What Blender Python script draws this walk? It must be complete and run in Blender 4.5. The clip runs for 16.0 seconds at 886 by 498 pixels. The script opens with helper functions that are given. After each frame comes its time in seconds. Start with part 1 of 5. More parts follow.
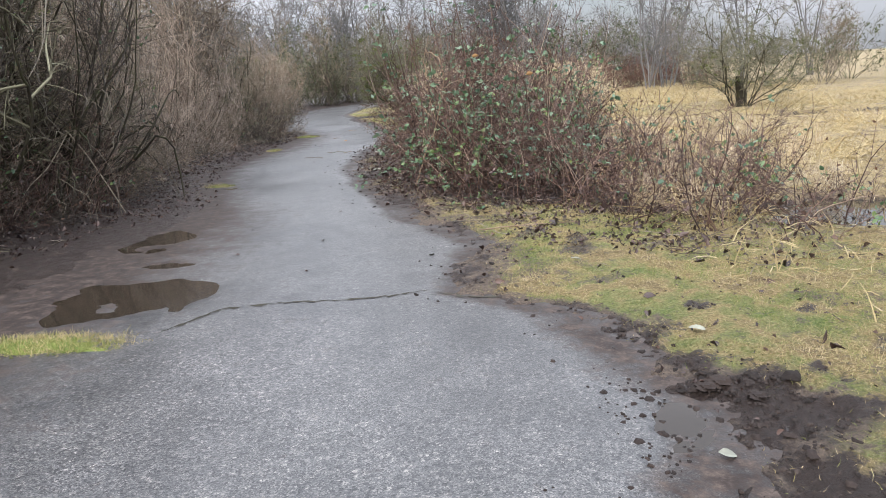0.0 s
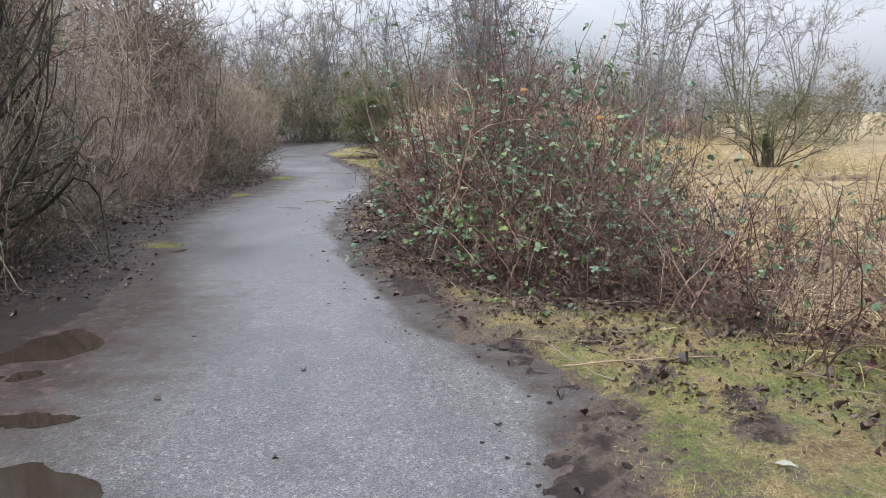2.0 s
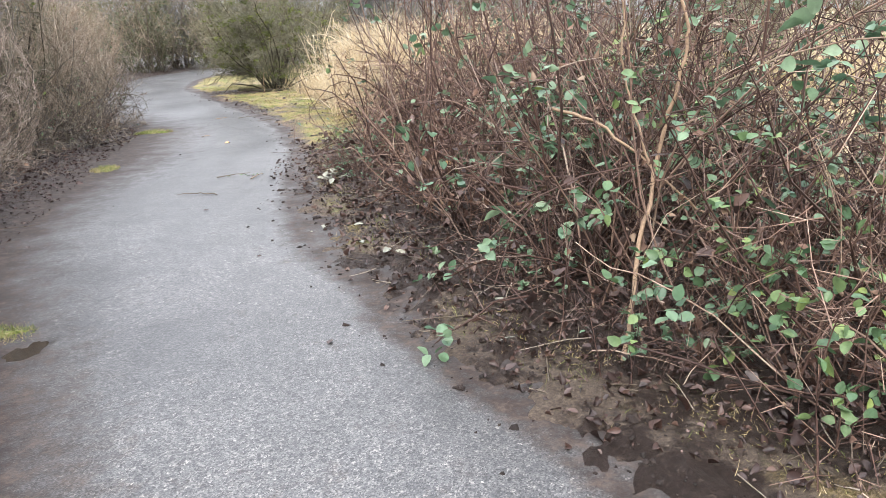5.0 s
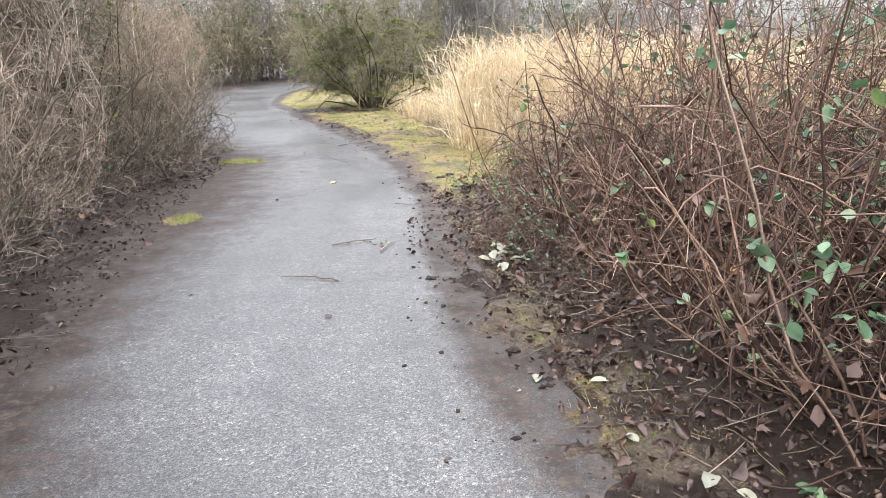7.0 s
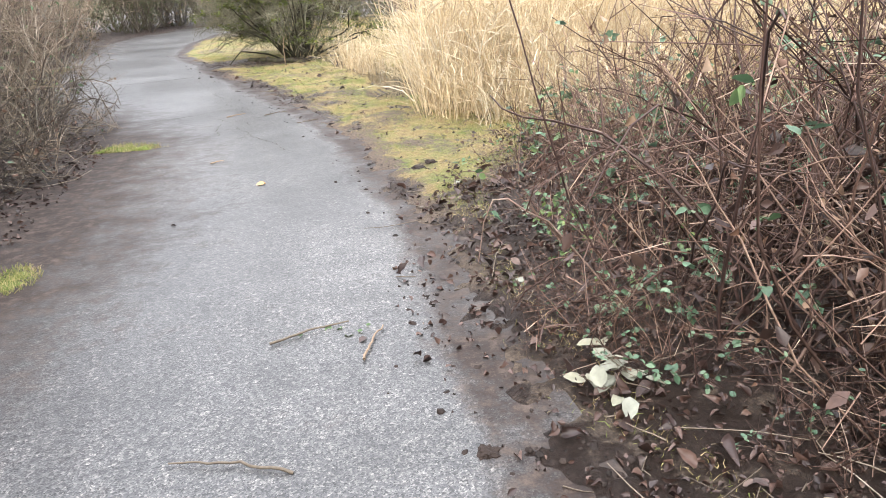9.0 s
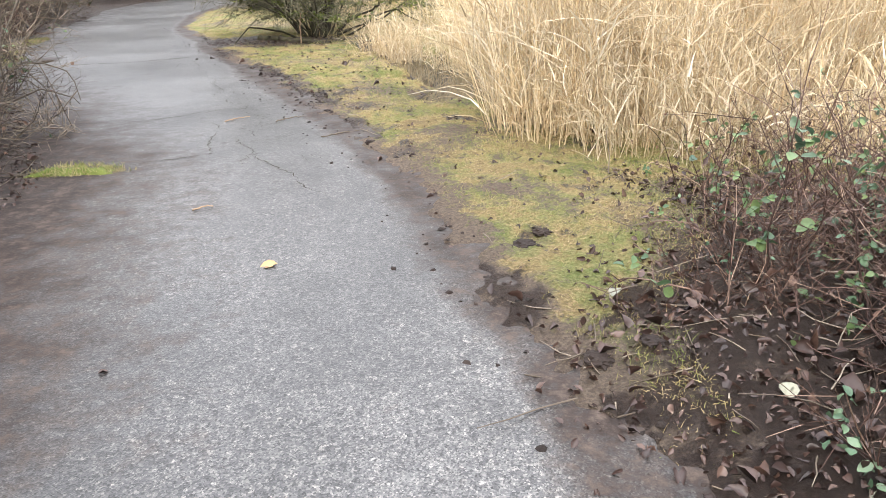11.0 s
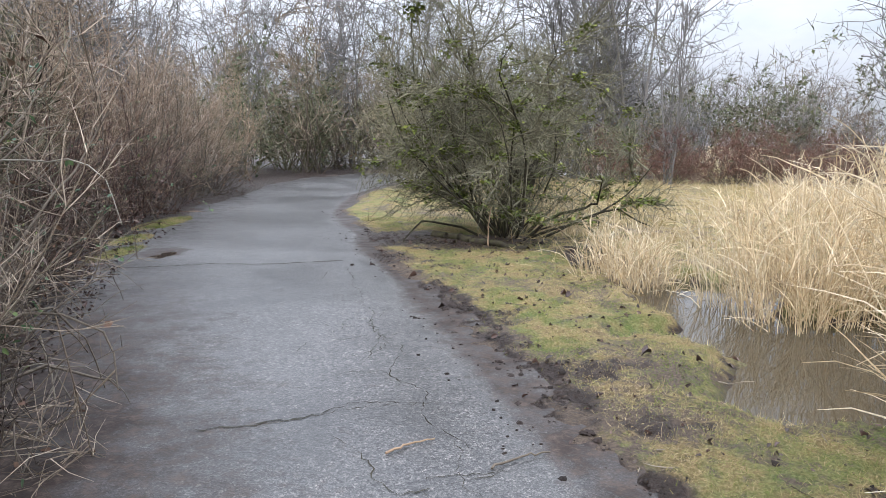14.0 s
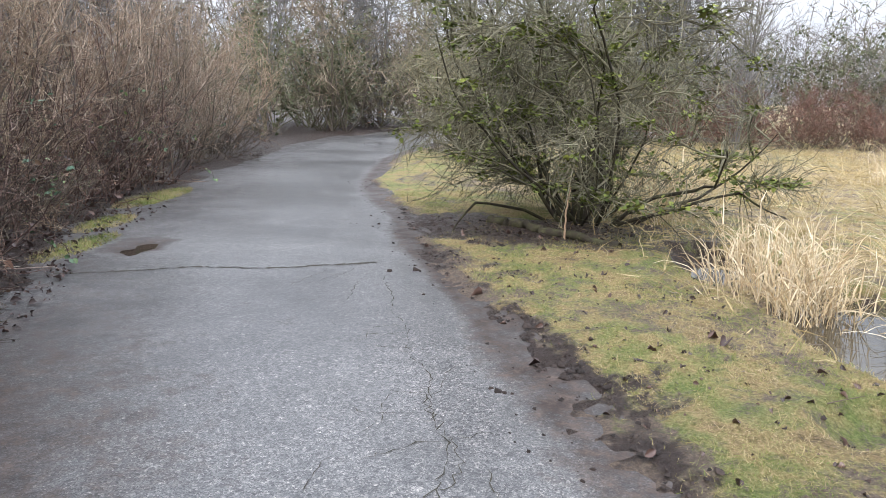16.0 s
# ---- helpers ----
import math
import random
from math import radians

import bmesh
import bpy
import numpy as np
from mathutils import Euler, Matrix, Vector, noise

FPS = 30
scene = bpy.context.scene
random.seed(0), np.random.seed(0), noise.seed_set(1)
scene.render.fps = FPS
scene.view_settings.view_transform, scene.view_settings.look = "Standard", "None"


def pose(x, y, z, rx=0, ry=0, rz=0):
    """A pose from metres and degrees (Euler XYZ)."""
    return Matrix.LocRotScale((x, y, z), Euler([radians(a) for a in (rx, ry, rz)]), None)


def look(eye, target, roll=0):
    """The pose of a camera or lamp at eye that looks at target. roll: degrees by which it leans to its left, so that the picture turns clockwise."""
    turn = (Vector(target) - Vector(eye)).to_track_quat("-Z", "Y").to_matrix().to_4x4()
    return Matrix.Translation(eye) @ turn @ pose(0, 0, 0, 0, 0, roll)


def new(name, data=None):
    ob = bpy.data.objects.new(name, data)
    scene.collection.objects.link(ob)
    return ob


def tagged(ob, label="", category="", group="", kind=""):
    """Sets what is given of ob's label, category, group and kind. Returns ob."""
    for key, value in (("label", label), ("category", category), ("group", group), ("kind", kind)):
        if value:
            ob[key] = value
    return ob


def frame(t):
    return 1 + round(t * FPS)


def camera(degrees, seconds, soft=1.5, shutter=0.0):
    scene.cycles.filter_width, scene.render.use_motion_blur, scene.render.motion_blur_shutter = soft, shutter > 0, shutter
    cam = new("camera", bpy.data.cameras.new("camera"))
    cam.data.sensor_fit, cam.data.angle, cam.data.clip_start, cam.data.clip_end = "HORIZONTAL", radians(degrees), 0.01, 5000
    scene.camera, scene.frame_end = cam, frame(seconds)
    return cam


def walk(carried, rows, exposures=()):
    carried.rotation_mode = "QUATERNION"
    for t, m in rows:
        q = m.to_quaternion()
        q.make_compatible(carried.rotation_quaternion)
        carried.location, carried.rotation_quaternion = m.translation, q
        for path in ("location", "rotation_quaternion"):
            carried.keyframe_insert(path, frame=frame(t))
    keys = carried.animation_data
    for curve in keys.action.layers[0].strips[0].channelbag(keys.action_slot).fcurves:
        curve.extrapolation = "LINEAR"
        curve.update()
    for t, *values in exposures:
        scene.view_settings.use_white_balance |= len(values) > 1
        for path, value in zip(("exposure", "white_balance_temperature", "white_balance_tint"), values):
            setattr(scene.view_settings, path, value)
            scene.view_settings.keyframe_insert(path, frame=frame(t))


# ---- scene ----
cam = camera(63.0, 16.0, soft=0.8)
PATH = [
    (0, (1.129, 0.606, 1.324), (0.969, 2.544, 0.857), -3.7),
    (0.5, (0.92, 1.191, 1.333), (0.681, 3.142, 0.962), -4.1),
    (1, (0.813, 1.806, 1.331), (0.642, 3.772, 1.005), -3.7),
    (1.5, (0.633, 2.379, 1.321), (0.486, 4.343, 0.974), -2.3),
    (2, (0.477, 2.977, 1.312), (0.407, 4.943, 0.952), -0.8),
    (2.5, (0.192, 3.553, 1.299), (0.019, 5.518, 0.967), -1.1),
    (3, (0.019, 4.113, 1.31), (-0.183, 6.074, 0.974), -1.3),
    (3.2, (-0.05, 4.356, 1.331), (-0.263, 6.314, 0.98), -1.6),
    (5.3, (-1.137, 7.013, 1.419), (-0.803, 8.892, 0.821), -3.2),
    (5.5, (-1.22, 7.219, 1.458), (-0.893, 9.104, 0.875), -3.6),
    (6, (-1.369, 7.811, 1.45), (-1.042, 9.689, 0.844), -3.4),
    (6.5, (-1.475, 8.459, 1.434), (-1.203, 10.342, 0.816), -1.1),
    (7, (-1.626, 9.129, 1.422), (-1.501, 11.05, 0.88), -1.7),
    (7.5, (-1.672, 9.773, 1.381), (-1.562, 11.668, 0.752), -2.0),
    (8, (-1.781, 10.422, 1.36), (-1.676, 12.287, 0.646), -3.0),
    (8.2, (-1.779, 10.669, 1.401), (-1.603, 12.541, 0.721), -2.9),
    (10.3, (-1.898, 13.171, 1.26), (-1.525, 14.959, 0.445), -2.3),
    (10.5, (-1.904, 13.357, 1.269), (-1.503, 15.131, 0.436), -1.7),
    (11, (-1.979, 13.978, 1.272), (-1.696, 15.81, 0.521), -0.9),
    (11.5, (-2.095, 14.545, 1.265), (-1.925, 16.393, 0.519), -0.4),
    (12, (-2.112, 15.154, 1.264), (-1.859, 17.037, 0.641), -0.3),
    (12.5, (-2.252, 15.718, 1.284), (-2.203, 17.673, 0.865), -0.1),
    (13, (-2.309, 16.323, 1.277), (-2.298, 18.295, 0.942), 0.8),
    (13.5, (-2.479, 16.929, 1.283), (-2.636, 18.905, 1.018), 1.3),
    (14, (-2.519, 17.456, 1.275), (-2.6, 19.431, 0.975), 1.1),
    (14.5, (-2.661, 17.946, 1.279), (-2.865, 19.901, 0.907), 0.3),
    (15, (-2.707, 18.473, 1.288), (-2.833, 20.427, 0.878), 0.8),
    (15.5, (-2.879, 19.015, 1.303), (-3.096, 20.958, 0.882), 0.6),
    (16, (-2.957, 19.472, 1.291), (-3.101, 21.422, 0.871), 1.7),
]
EXPOSURES = ((0, 0.16, 6350, 10), (1.6, 0.0, 6300, 10), (3.2, 0.36, 6400, 10), (5.3, 0.7, 6500, 10), (7.5, 0.8, 6600, 10), (8.2, 0.86, 6600, 10), (10.3, 0.76, 6700, 10),
             (11.1, 0.66, 6700, 10), (11.6, 0.42, 6600, 10), (12.3, 0.15, 6250, 10), (14, 0.18, 6150, 10), (15, 0.38, 6350, 10), (16, 0.4, 6250, 10))
walk(cam, [(t, look(eye, target, roll)) for t, eye, target, roll in PATH], EXPOSURES)

# ---- world and light ----
SUN_EL, SUN_ROT = 38.0, 200.0
world = bpy.data.worlds.new("world")
scene.world = world
world.use_nodes = True
wn, wl = world.node_tree.nodes, world.node_tree.links
wn.clear()
w_out, w_bg = wn.new("ShaderNodeOutputWorld"), wn.new("ShaderNodeBackground")
sky = wn.new("ShaderNodeTexSky")
sky.sky_type, sky.sun_disc = "NISHITA", False
sky.sun_elevation, sky.sun_rotation = radians(SUN_EL), radians(SUN_ROT)
sky.air_density, sky.dust_density, sky.ozone_density = 1.0, 2.5, 1.0
w_tc, w_map, w_cl, w_ramp, w_mix = (wn.new("ShaderNodeTexCoord"), wn.new("ShaderNodeMapping"), wn.new("ShaderNodeTexNoise"),
                                    wn.new("ShaderNodeValToRGB"), wn.new("ShaderNodeMixRGB"))
w_map.inputs["Scale"].default_value = (1.0, 1.0, 3.0)
w_cl.inputs["Scale"].default_value, w_cl.inputs["Detail"].default_value = 2.2, 6.0
w_ramp.color_ramp.elements[0].position, w_ramp.color_ramp.elements[1].position = 0.30, 0.55
w_ramp.color_ramp.elements[0].color, w_ramp.color_ramp.elements[1].color = (0.30, 0.30, 0.30, 1), (1, 1, 1, 1)
w_mix.inputs["Color2"].default_value = (8.9, 9.2, 10.0, 1)
wl.new(w_tc.outputs["Generated"], w_map.inputs["Vector"])
wl.new(w_map.outputs["Vector"], w_cl.inputs["Vector"])
wl.new(w_cl.outputs["Fac"], w_ramp.inputs["Fac"])
wl.new(w_ramp.outputs["Color"], w_mix.inputs["Fac"])
wl.new(sky.outputs["Color"], w_mix.inputs["Color1"])
w_sep, w_up, w_lit = wn.new("ShaderNodeSeparateXYZ"), wn.new("ShaderNodeMapRange"), wn.new("ShaderNodeMixRGB")
w_lit.blend_type, w_lit.inputs["Fac"].default_value = "MULTIPLY", 1.0
for key, val in (("From Min", 0.0), ("From Max", 1.0), ("To Min", 0.5), ("To Max", 4.0)):
    w_up.inputs[key].default_value = val
wl.new(w_tc.outputs["Generated"], w_sep.inputs[0])
wl.new(w_sep.outputs["Z"], w_up.inputs["Value"])
wl.new(w_mix.outputs["Color"], w_lit.inputs["Color1"]), wl.new(w_up.outputs["Result"], w_lit.inputs["Color2"])
wl.new(w_lit.outputs["Color"], w_bg.inputs["Color"])
w_bg.inputs["Strength"].default_value = 0.10
wl.new(w_bg.outputs["Background"], w_out.inputs["Surface"])
sun = new("sun", bpy.data.lights.new("sun", "SUN"))
sun.data.energy, sun.data.angle, sun.data.color = 2.0, radians(22), (1.0, 0.94, 0.86)
sun_az = radians(SUN_ROT)
sun.matrix_world = look((0, 0, 0), (-math.sin(sun_az) * math.cos(radians(SUN_EL)), -math.cos(sun_az) * math.cos(radians(SUN_EL)), -math.sin(radians(SUN_EL))))


# ---- materials ----
def material(name):
    m = bpy.data.materials.new(name)
    m.use_nodes = True
    nt = m.node_tree
    return m, nt.nodes, nt.links, nt.nodes["Principled BSDF"]


def ramp(nodes, stops):
    r = nodes.new("ShaderNodeValToRGB")
    e = r.color_ramp.elements
    while len(e) < len(stops):
        e.new(0.5)
    for el, (p, c) in zip(e, stops):
        el.position, el.color = p, (*c, 1)
    return r


def noise_tex(nodes, links, scale, detail=4.0, rough=0.6, coords="Object"):
    tc, n = nodes.new("ShaderNodeTexCoord"), nodes.new("ShaderNodeTexNoise")
    n.inputs["Scale"].default_value, n.inputs["Detail"].default_value, n.inputs["Roughness"].default_value = scale, detail, rough
    links.new(tc.outputs[coords], n.inputs["Vector"])
    return n


def mix(nodes, links, kind, fac, a, b):
    n = nodes.new("ShaderNodeMixRGB")
    n.blend_type = kind
    for sock, v in ((n.inputs["Fac"], fac), (n.inputs["Color1"], a), (n.inputs["Color2"], b)):
        if isinstance(v, (int, float)):
            sock.default_value = v
        elif isinstance(v, tuple):
            sock.default_value = (*v, 1)
        else:
            links.new(v, sock)
    return n.outputs["Color"]


def plant_mat(name, stops, rough=0.75, island=True, scale=6.0, bump=0.3, fine=90.0, sheen=0.3, through_light=0.0, drift=0.55, spread=0.7):
    """Colours spread over the pieces by their island, broken by noise at two scales."""
    m, nd, lk, bs = material(name)
    geo, obi = nd.new("ShaderNodeNewGeometry"), nd.new("ShaderNodeObjectInfo")
    big, small = noise_tex(nd, lk, scale), noise_tex(nd, lk, fine, 3)
    add = nd.new("ShaderNodeMath")
    add.operation = "MULTIPLY_ADD"
    lk.new(geo.outputs["Random Per Island"], add.inputs[0])
    add.inputs[1].default_value = spread if island else 0.0
    half = nd.new("ShaderNodeMath")
    half.operation = "MULTIPLY_ADD"
    half.inputs[1].default_value, half.inputs[2].default_value = drift, 0.525 - 0.5 * (drift + spread) if island else 0.2
    lk.new(big.outputs["Fac"], half.inputs[0])
    lk.new(half.outputs[0], add.inputs[2])
    r = ramp(nd, stops)
    lk.new(add.outputs[0], r.inputs["Fac"])
    var = ramp(nd, ((0.3, (0.7, 0.7, 0.7)), (0.7, (1.15, 1.15, 1.15))))
    lk.new(small.outputs["Fac"], var.inputs["Fac"])
    col = mix(nd, lk, "MULTIPLY", 0.8, r.outputs["Color"], var.outputs["Color"])
    tone = ramp(nd, ((0.0, (0.85, 0.86, 0.88)), (1.0, (1.12, 1.08, 1.0))))
    lk.new(obi.outputs["Random"], tone.inputs["Fac"])
    col = mix(nd, lk, "MULTIPLY", 1.0, col, tone.outputs["Color"])
    lk.new(col, bs.inputs["Base Color"])
    bs.inputs["Roughness"].default_value = rough
    bs.inputs["Specular IOR Level"].default_value = sheen
    if bump:
        b = nd.new("ShaderNodeBump")
        b.inputs["Strength"].default_value, b.inputs["Distance"].default_value = bump, 0.004
        lk.new(small.outputs["Fac"], b.inputs["Height"])
        lk.new(b.outputs["Normal"], bs.inputs["Normal"])
    if through_light:
        tr, ms = nd.new("ShaderNodeBsdfTranslucent"), nd.new("ShaderNodeMixShader")
        lk.new(col, tr.inputs["Color"])
        ms.inputs["Fac"].default_value = through_light
        lk.new(bs.outputs[0], ms.inputs[1]), lk.new(tr.outputs[0], ms.inputs[2])
        lk.new(ms.outputs[0], nd["Material Output"].inputs["Surface"])
    return m


BARK = plant_mat("bark_grey_brown", ((0.0, (0.06, 0.048, 0.038)), (0.5, (0.15, 0.125, 0.10)), (1.0, (0.26, 0.24, 0.20))), island=False, scale=9, fine=60, bump=0.8)
BARK_HAW = plant_mat("bark_hawthorn", ((0.0, (0.014, 0.012, 0.010)), (0.45, (0.045, 0.039, 0.03)), (0.62, (0.085, 0.088, 0.042)), (1.0, (0.13, 0.14, 0.05))), rough=0.9, island=False, scale=9, fine=60, bump=1.0, sheen=0.15)
BARK_MOSS = plant_mat("bark_mossy", ((0.0, (0.05, 0.042, 0.03)), (0.45, (0.11, 0.10, 0.06)), (0.75, (0.15, 0.16, 0.05)), (1.0, (0.2, 0.22, 0.06))), island=False, scale=7, fine=70, bump=0.8)
TWIG = plant_mat("twig_grey_brown", ((0.0, (0.055, 0.042, 0.032)), (0.5, (0.16, 0.128, 0.10)), (0.85, (0.32, 0.275, 0.22)), (1.0, (0.52, 0.47, 0.39))))
# Near hedge: twig colour darkened for its shaded depth, a few left pale.
TWIG_SHADED = plant_mat("twig_shaded_brown", ((0.0, (0.018, 0.014, 0.011)), (0.5, (0.05, 0.038, 0.03)), (0.84, (0.14, 0.115, 0.09)), (0.95, (0.42, 0.37, 0.30))))
TWIG_ROSE = plant_mat("twig_pale_rose", ((0.0, (0.13, 0.095, 0.08)), (0.45, (0.36, 0.285, 0.235)), (0.8, (0.54, 0.45, 0.37)), (1.0, (0.66, 0.59, 0.49))))
TWIG_TAN = plant_mat("twig_tan", ((0.0, (0.08, 0.058, 0.042)), (0.45, (0.265, 0.205, 0.148)), (0.8, (0.47, 0.385, 0.29)), (1.0, (0.64, 0.56, 0.44))))
TWIG_RED = plant_mat("twig_red_brown", ((0.0, (0.09, 0.062, 0.048)), (0.45, (0.28, 0.205, 0.155)), (0.8, (0.46, 0.37, 0.285)), (1.0, (0.60, 0.53, 0.42))))
TWIG_PALE = plant_mat("branch_pale_lichen", ((0.0, (0.08, 0.066, 0.053)), (0.5, (0.22, 0.19, 0.15)), (1.0, (0.40, 0.37, 0.30))), fine=60)
TWIG_OLIVE = plant_mat("twig_olive", ((0.0, (0.09, 0.08, 0.05)), (0.5, (0.17, 0.16, 0.10)), (1.0, (0.31, 0.30, 0.21))))
TWIG_HAW = plant_mat("twig_hawthorn", ((0.0, (0.055, 0.05, 0.032)), (0.5, (0.145, 0.135, 0.085)), (1.0, (0.34, 0.32, 0.22))))
TWIG_FAR = plant_mat("twig_far_grey", ((0.0, (0.10, 0.095, 0.095)), (0.5, (0.17, 0.165, 0.165)), (1.0, (0.27, 0.265, 0.27))), bump=0)
CANE = plant_mat("bramble_cane", ((0.0, (0.022, 0.014, 0.013)), (0.5, (0.095, 0.056, 0.047)), (0.8, (0.25, 0.172, 0.14)), (1.0, (0.58, 0.49, 0.40))))
CANE_FAR = plant_mat("far_bramble_cane", ((0.0, (0.07, 0.035, 0.03)), (0.5, (0.16, 0.085, 0.068)), (1.0, (0.27, 0.17, 0.13))), bump=0)
CANE_PALE = plant_mat("pale_dead_cane", ((0.0, (0.20, 0.13, 0.09)), (0.6, (0.33, 0.235, 0.16)), (1.0, (0.46, 0.37, 0.28))))
LEAF = plant_mat("bramble_leaf", ((0.0, (0.05, 0.10, 0.06)), (0.45, (0.10, 0.18, 0.085)), (0.75, (0.18, 0.27, 0.11)), (0.93, (0.22, 0.28, 0.07)), (1.0, (0.45, 0.33, 0.05))), rough=0.45, fine=40, sheen=0.5, through_light=0.25)
LEAF_BLUE = plant_mat("bramble_leaf_blue", ((0.0, (0.05, 0.10, 0.068)), (0.5, (0.105, 0.19, 0.115)), (1.0, (0.22, 0.31, 0.20))), rough=0.4, fine=40, sheen=0.5, through_light=0.2)
LEAF_BROWN = plant_mat("withered_leaf", ((0.0, (0.07, 0.04, 0.03)), (0.5, (0.16, 0.09, 0.06)), (0.85, (0.27, 0.19, 0.13)), (1.0, (0.42, 0.36, 0.28))), rough=0.7, fine=40)
LEAF_DARK = plant_mat("evergreen_leaf", ((0.0, (0.04, 0.055, 0.03)), (0.5, (0.085, 0.105, 0.05)), (1.0, (0.15, 0.17, 0.08))), rough=0.6, fine=30)
MOSS_TUFT = plant_mat("moss_tuft", ((0.0, (0.045, 0.066, 0.018)), (0.5, (0.11, 0.14, 0.032)), (1.0, (0.22, 0.245, 0.055))), rough=0.9, fine=30)
GRASS = plant_mat("short_grass", ((0.0, (0.075, 0.115, 0.028)), (0.33, (0.185, 0.235, 0.065)), (0.5, (0.33, 0.31, 0.13)), (0.66, (0.44, 0.36, 0.20)), (1.0, (0.58, 0.48, 0.32))), rough=0.6, scale=2.6, bump=0, through_light=0.25, drift=1.5, spread=0.45)
STRAW = plant_mat("dry_reed", ((0.0, (0.30, 0.21, 0.11)), (0.35, (0.53, 0.425, 0.275)), (0.75, (0.73, 0.635, 0.47)), (1.0, (0.84, 0.78, 0.65))), rough=0.6, scale=1.5, bump=0, through_light=0.25)
STRAW_LOW = plant_mat("flattened_straw", ((0.0, (0.25, 0.18, 0.09)), (0.5, (0.44, 0.35, 0.18)), (1.0, (0.62, 0.53, 0.33))), rough=0.7, scale=0.7, bump=0, through_light=0.15)
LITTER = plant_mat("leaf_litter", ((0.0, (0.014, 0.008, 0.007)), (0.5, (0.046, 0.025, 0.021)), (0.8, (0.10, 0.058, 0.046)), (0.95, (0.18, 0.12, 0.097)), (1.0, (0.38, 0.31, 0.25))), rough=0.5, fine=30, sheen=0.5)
PALE_LEAF = plant_mat("pale_leaf_underside", ((0.0, (0.15, 0.15, 0.11)), (0.6, (0.27, 0.275, 0.22)), (1.0, (0.42, 0.42, 0.36))), rough=0.6, fine=30)
YELLOW_LEAF = plant_mat("yellow_leaf", ((0.0, (0.40, 0.21, 0.10)), (1.0, (0.52, 0.34, 0.17))), rough=0.5, fine=30)
CLOD = plant_mat("mud_clod", ((0.0, (0.010, 0.008, 0.007)), (0.7, (0.032, 0.023, 0.020)), (1.0, (0.055, 0.041, 0.035))), rough=0.75, sheen=0.2, bump=1.0)
CRACK = plant_mat("crack_dirt", ((0.0, (0.02, 0.018, 0.014)), (0.7, (0.05, 0.045, 0.03)), (1.0, (0.09, 0.10, 0.03))), island=False, rough=0.7, scale=3)


def asphalt_mat():
    m, nd, lk, bs = material("wet_asphalt")
    big, mid = noise_tex(nd, lk, 0.45, 4), noise_tex(nd, lk, 3.5, 5)
    tc, vor, grain = nd.new("ShaderNodeTexCoord"), nd.new("ShaderNodeTexVoronoi"), nd.new("ShaderNodeTexNoise")
    vor.inputs["Scale"].default_value = 190
    grain.inputs["Scale"].default_value, grain.inputs["Detail"].default_value = 240, 2
    lk.new(tc.outputs["Object"], vor.inputs["Vector"]), lk.new(tc.outputs["Object"], grain.inputs["Vector"])
    stone = ramp(nd, ((0.1, (0.022, 0.022, 0.023)), (0.4, (0.072, 0.072, 0.074)), (0.7, (0.125, 0.123, 0.121)), (0.95, (0.24, 0.23, 0.215))))
    lk.new(vor.outputs["Color"], stone.inputs["Fac"])
    chips = nd.new("ShaderNodeTexVoronoi")
    chips.inputs["Scale"].default_value = 72
    lk.new(tc.outputs["Object"], chips.inputs["Vector"])
    chip = ramp(nd, ((0.12, (0.36, 0.36, 0.37)), (0.35, (0.8, 0.8, 0.81)), (0.75, (1.0, 0.99, 0.97)), (0.96, (2.0, 1.93, 1.82))))
    lk.new(chips.outputs["Color"], chip.inputs["Fac"])
    tone = ramp(nd, ((0.3, (0.7, 0.7, 0.7)), (0.7, (1.25, 1.25, 1.25))))
    lk.new(mid.outputs["Fac"], tone.inputs["Fac"])
    patch = ramp(nd, ((0.38, (0.62, 0.62, 0.63)), (0.62, (1.12, 1.12, 1.12))))
    lk.new(big.outputs["Fac"], patch.inputs["Fac"])
    col = mix(nd, lk, "MULTIPLY", 0.8, stone.outputs["Color"], tone.outputs["Color"])
    col = mix(nd, lk, "MULTIPLY", 1.0, col, patch.outputs["Color"])
    col = mix(nd, lk, "MULTIPLY", 0.9, col, chip.outputs["Color"])
    # Attribute mixes in dirt and, on the left, shade painted under the hedge.
    at = nd.new("ShaderNodeAttribute")
    at.attribute_name = "dirt_shade"
    pebbles = nd.new("ShaderNodeTexVoronoi")
    pebbles.inputs["Scale"].default_value = 44
    lk.new(tc.outputs["Object"], pebbles.inputs["Vector"])
    pebble = ramp(nd, ((0.08, (0.6, 0.6, 0.61)), (0.3, (0.92, 0.92, 0.93)), (0.82, (1.0, 1.0, 1.0)), (0.95, (1.75, 1.72, 1.66))))
    lk.new(pebbles.outputs["Color"], pebble.inputs["Fac"])
    col = mix(nd, lk, "MULTIPLY", 0.4, col, pebble.outputs["Color"])
    grime, smear = noise_tex(nd, lk, 11, 8, 0.75), nd.new("ShaderNodeMath")
    smear.operation = "ADD"
    lk.new(grime.outputs["Fac"], smear.inputs[0]), lk.new(mid.outputs["Fac"], smear.inputs[1])
    dm = nd.new("ShaderNodeMath")
    dm.operation = "MULTIPLY_ADD"
    dm.inputs[1].default_value, dm.inputs[2].default_value = 1.7, -1.45
    lk.new(smear.outputs[0], dm.inputs[0])
    soil = ramp(nd, ((0.35, (0.012, 0.009, 0.008)), (0.5, (0.034, 0.024, 0.02)), (0.65, (0.09, 0.068, 0.056))))
    lk.new(grime.outputs["Fac"], soil.inputs["Fac"])
    da = nd.new("ShaderNodeMath")
    da.operation, da.use_clamp = "MULTIPLY_ADD", True
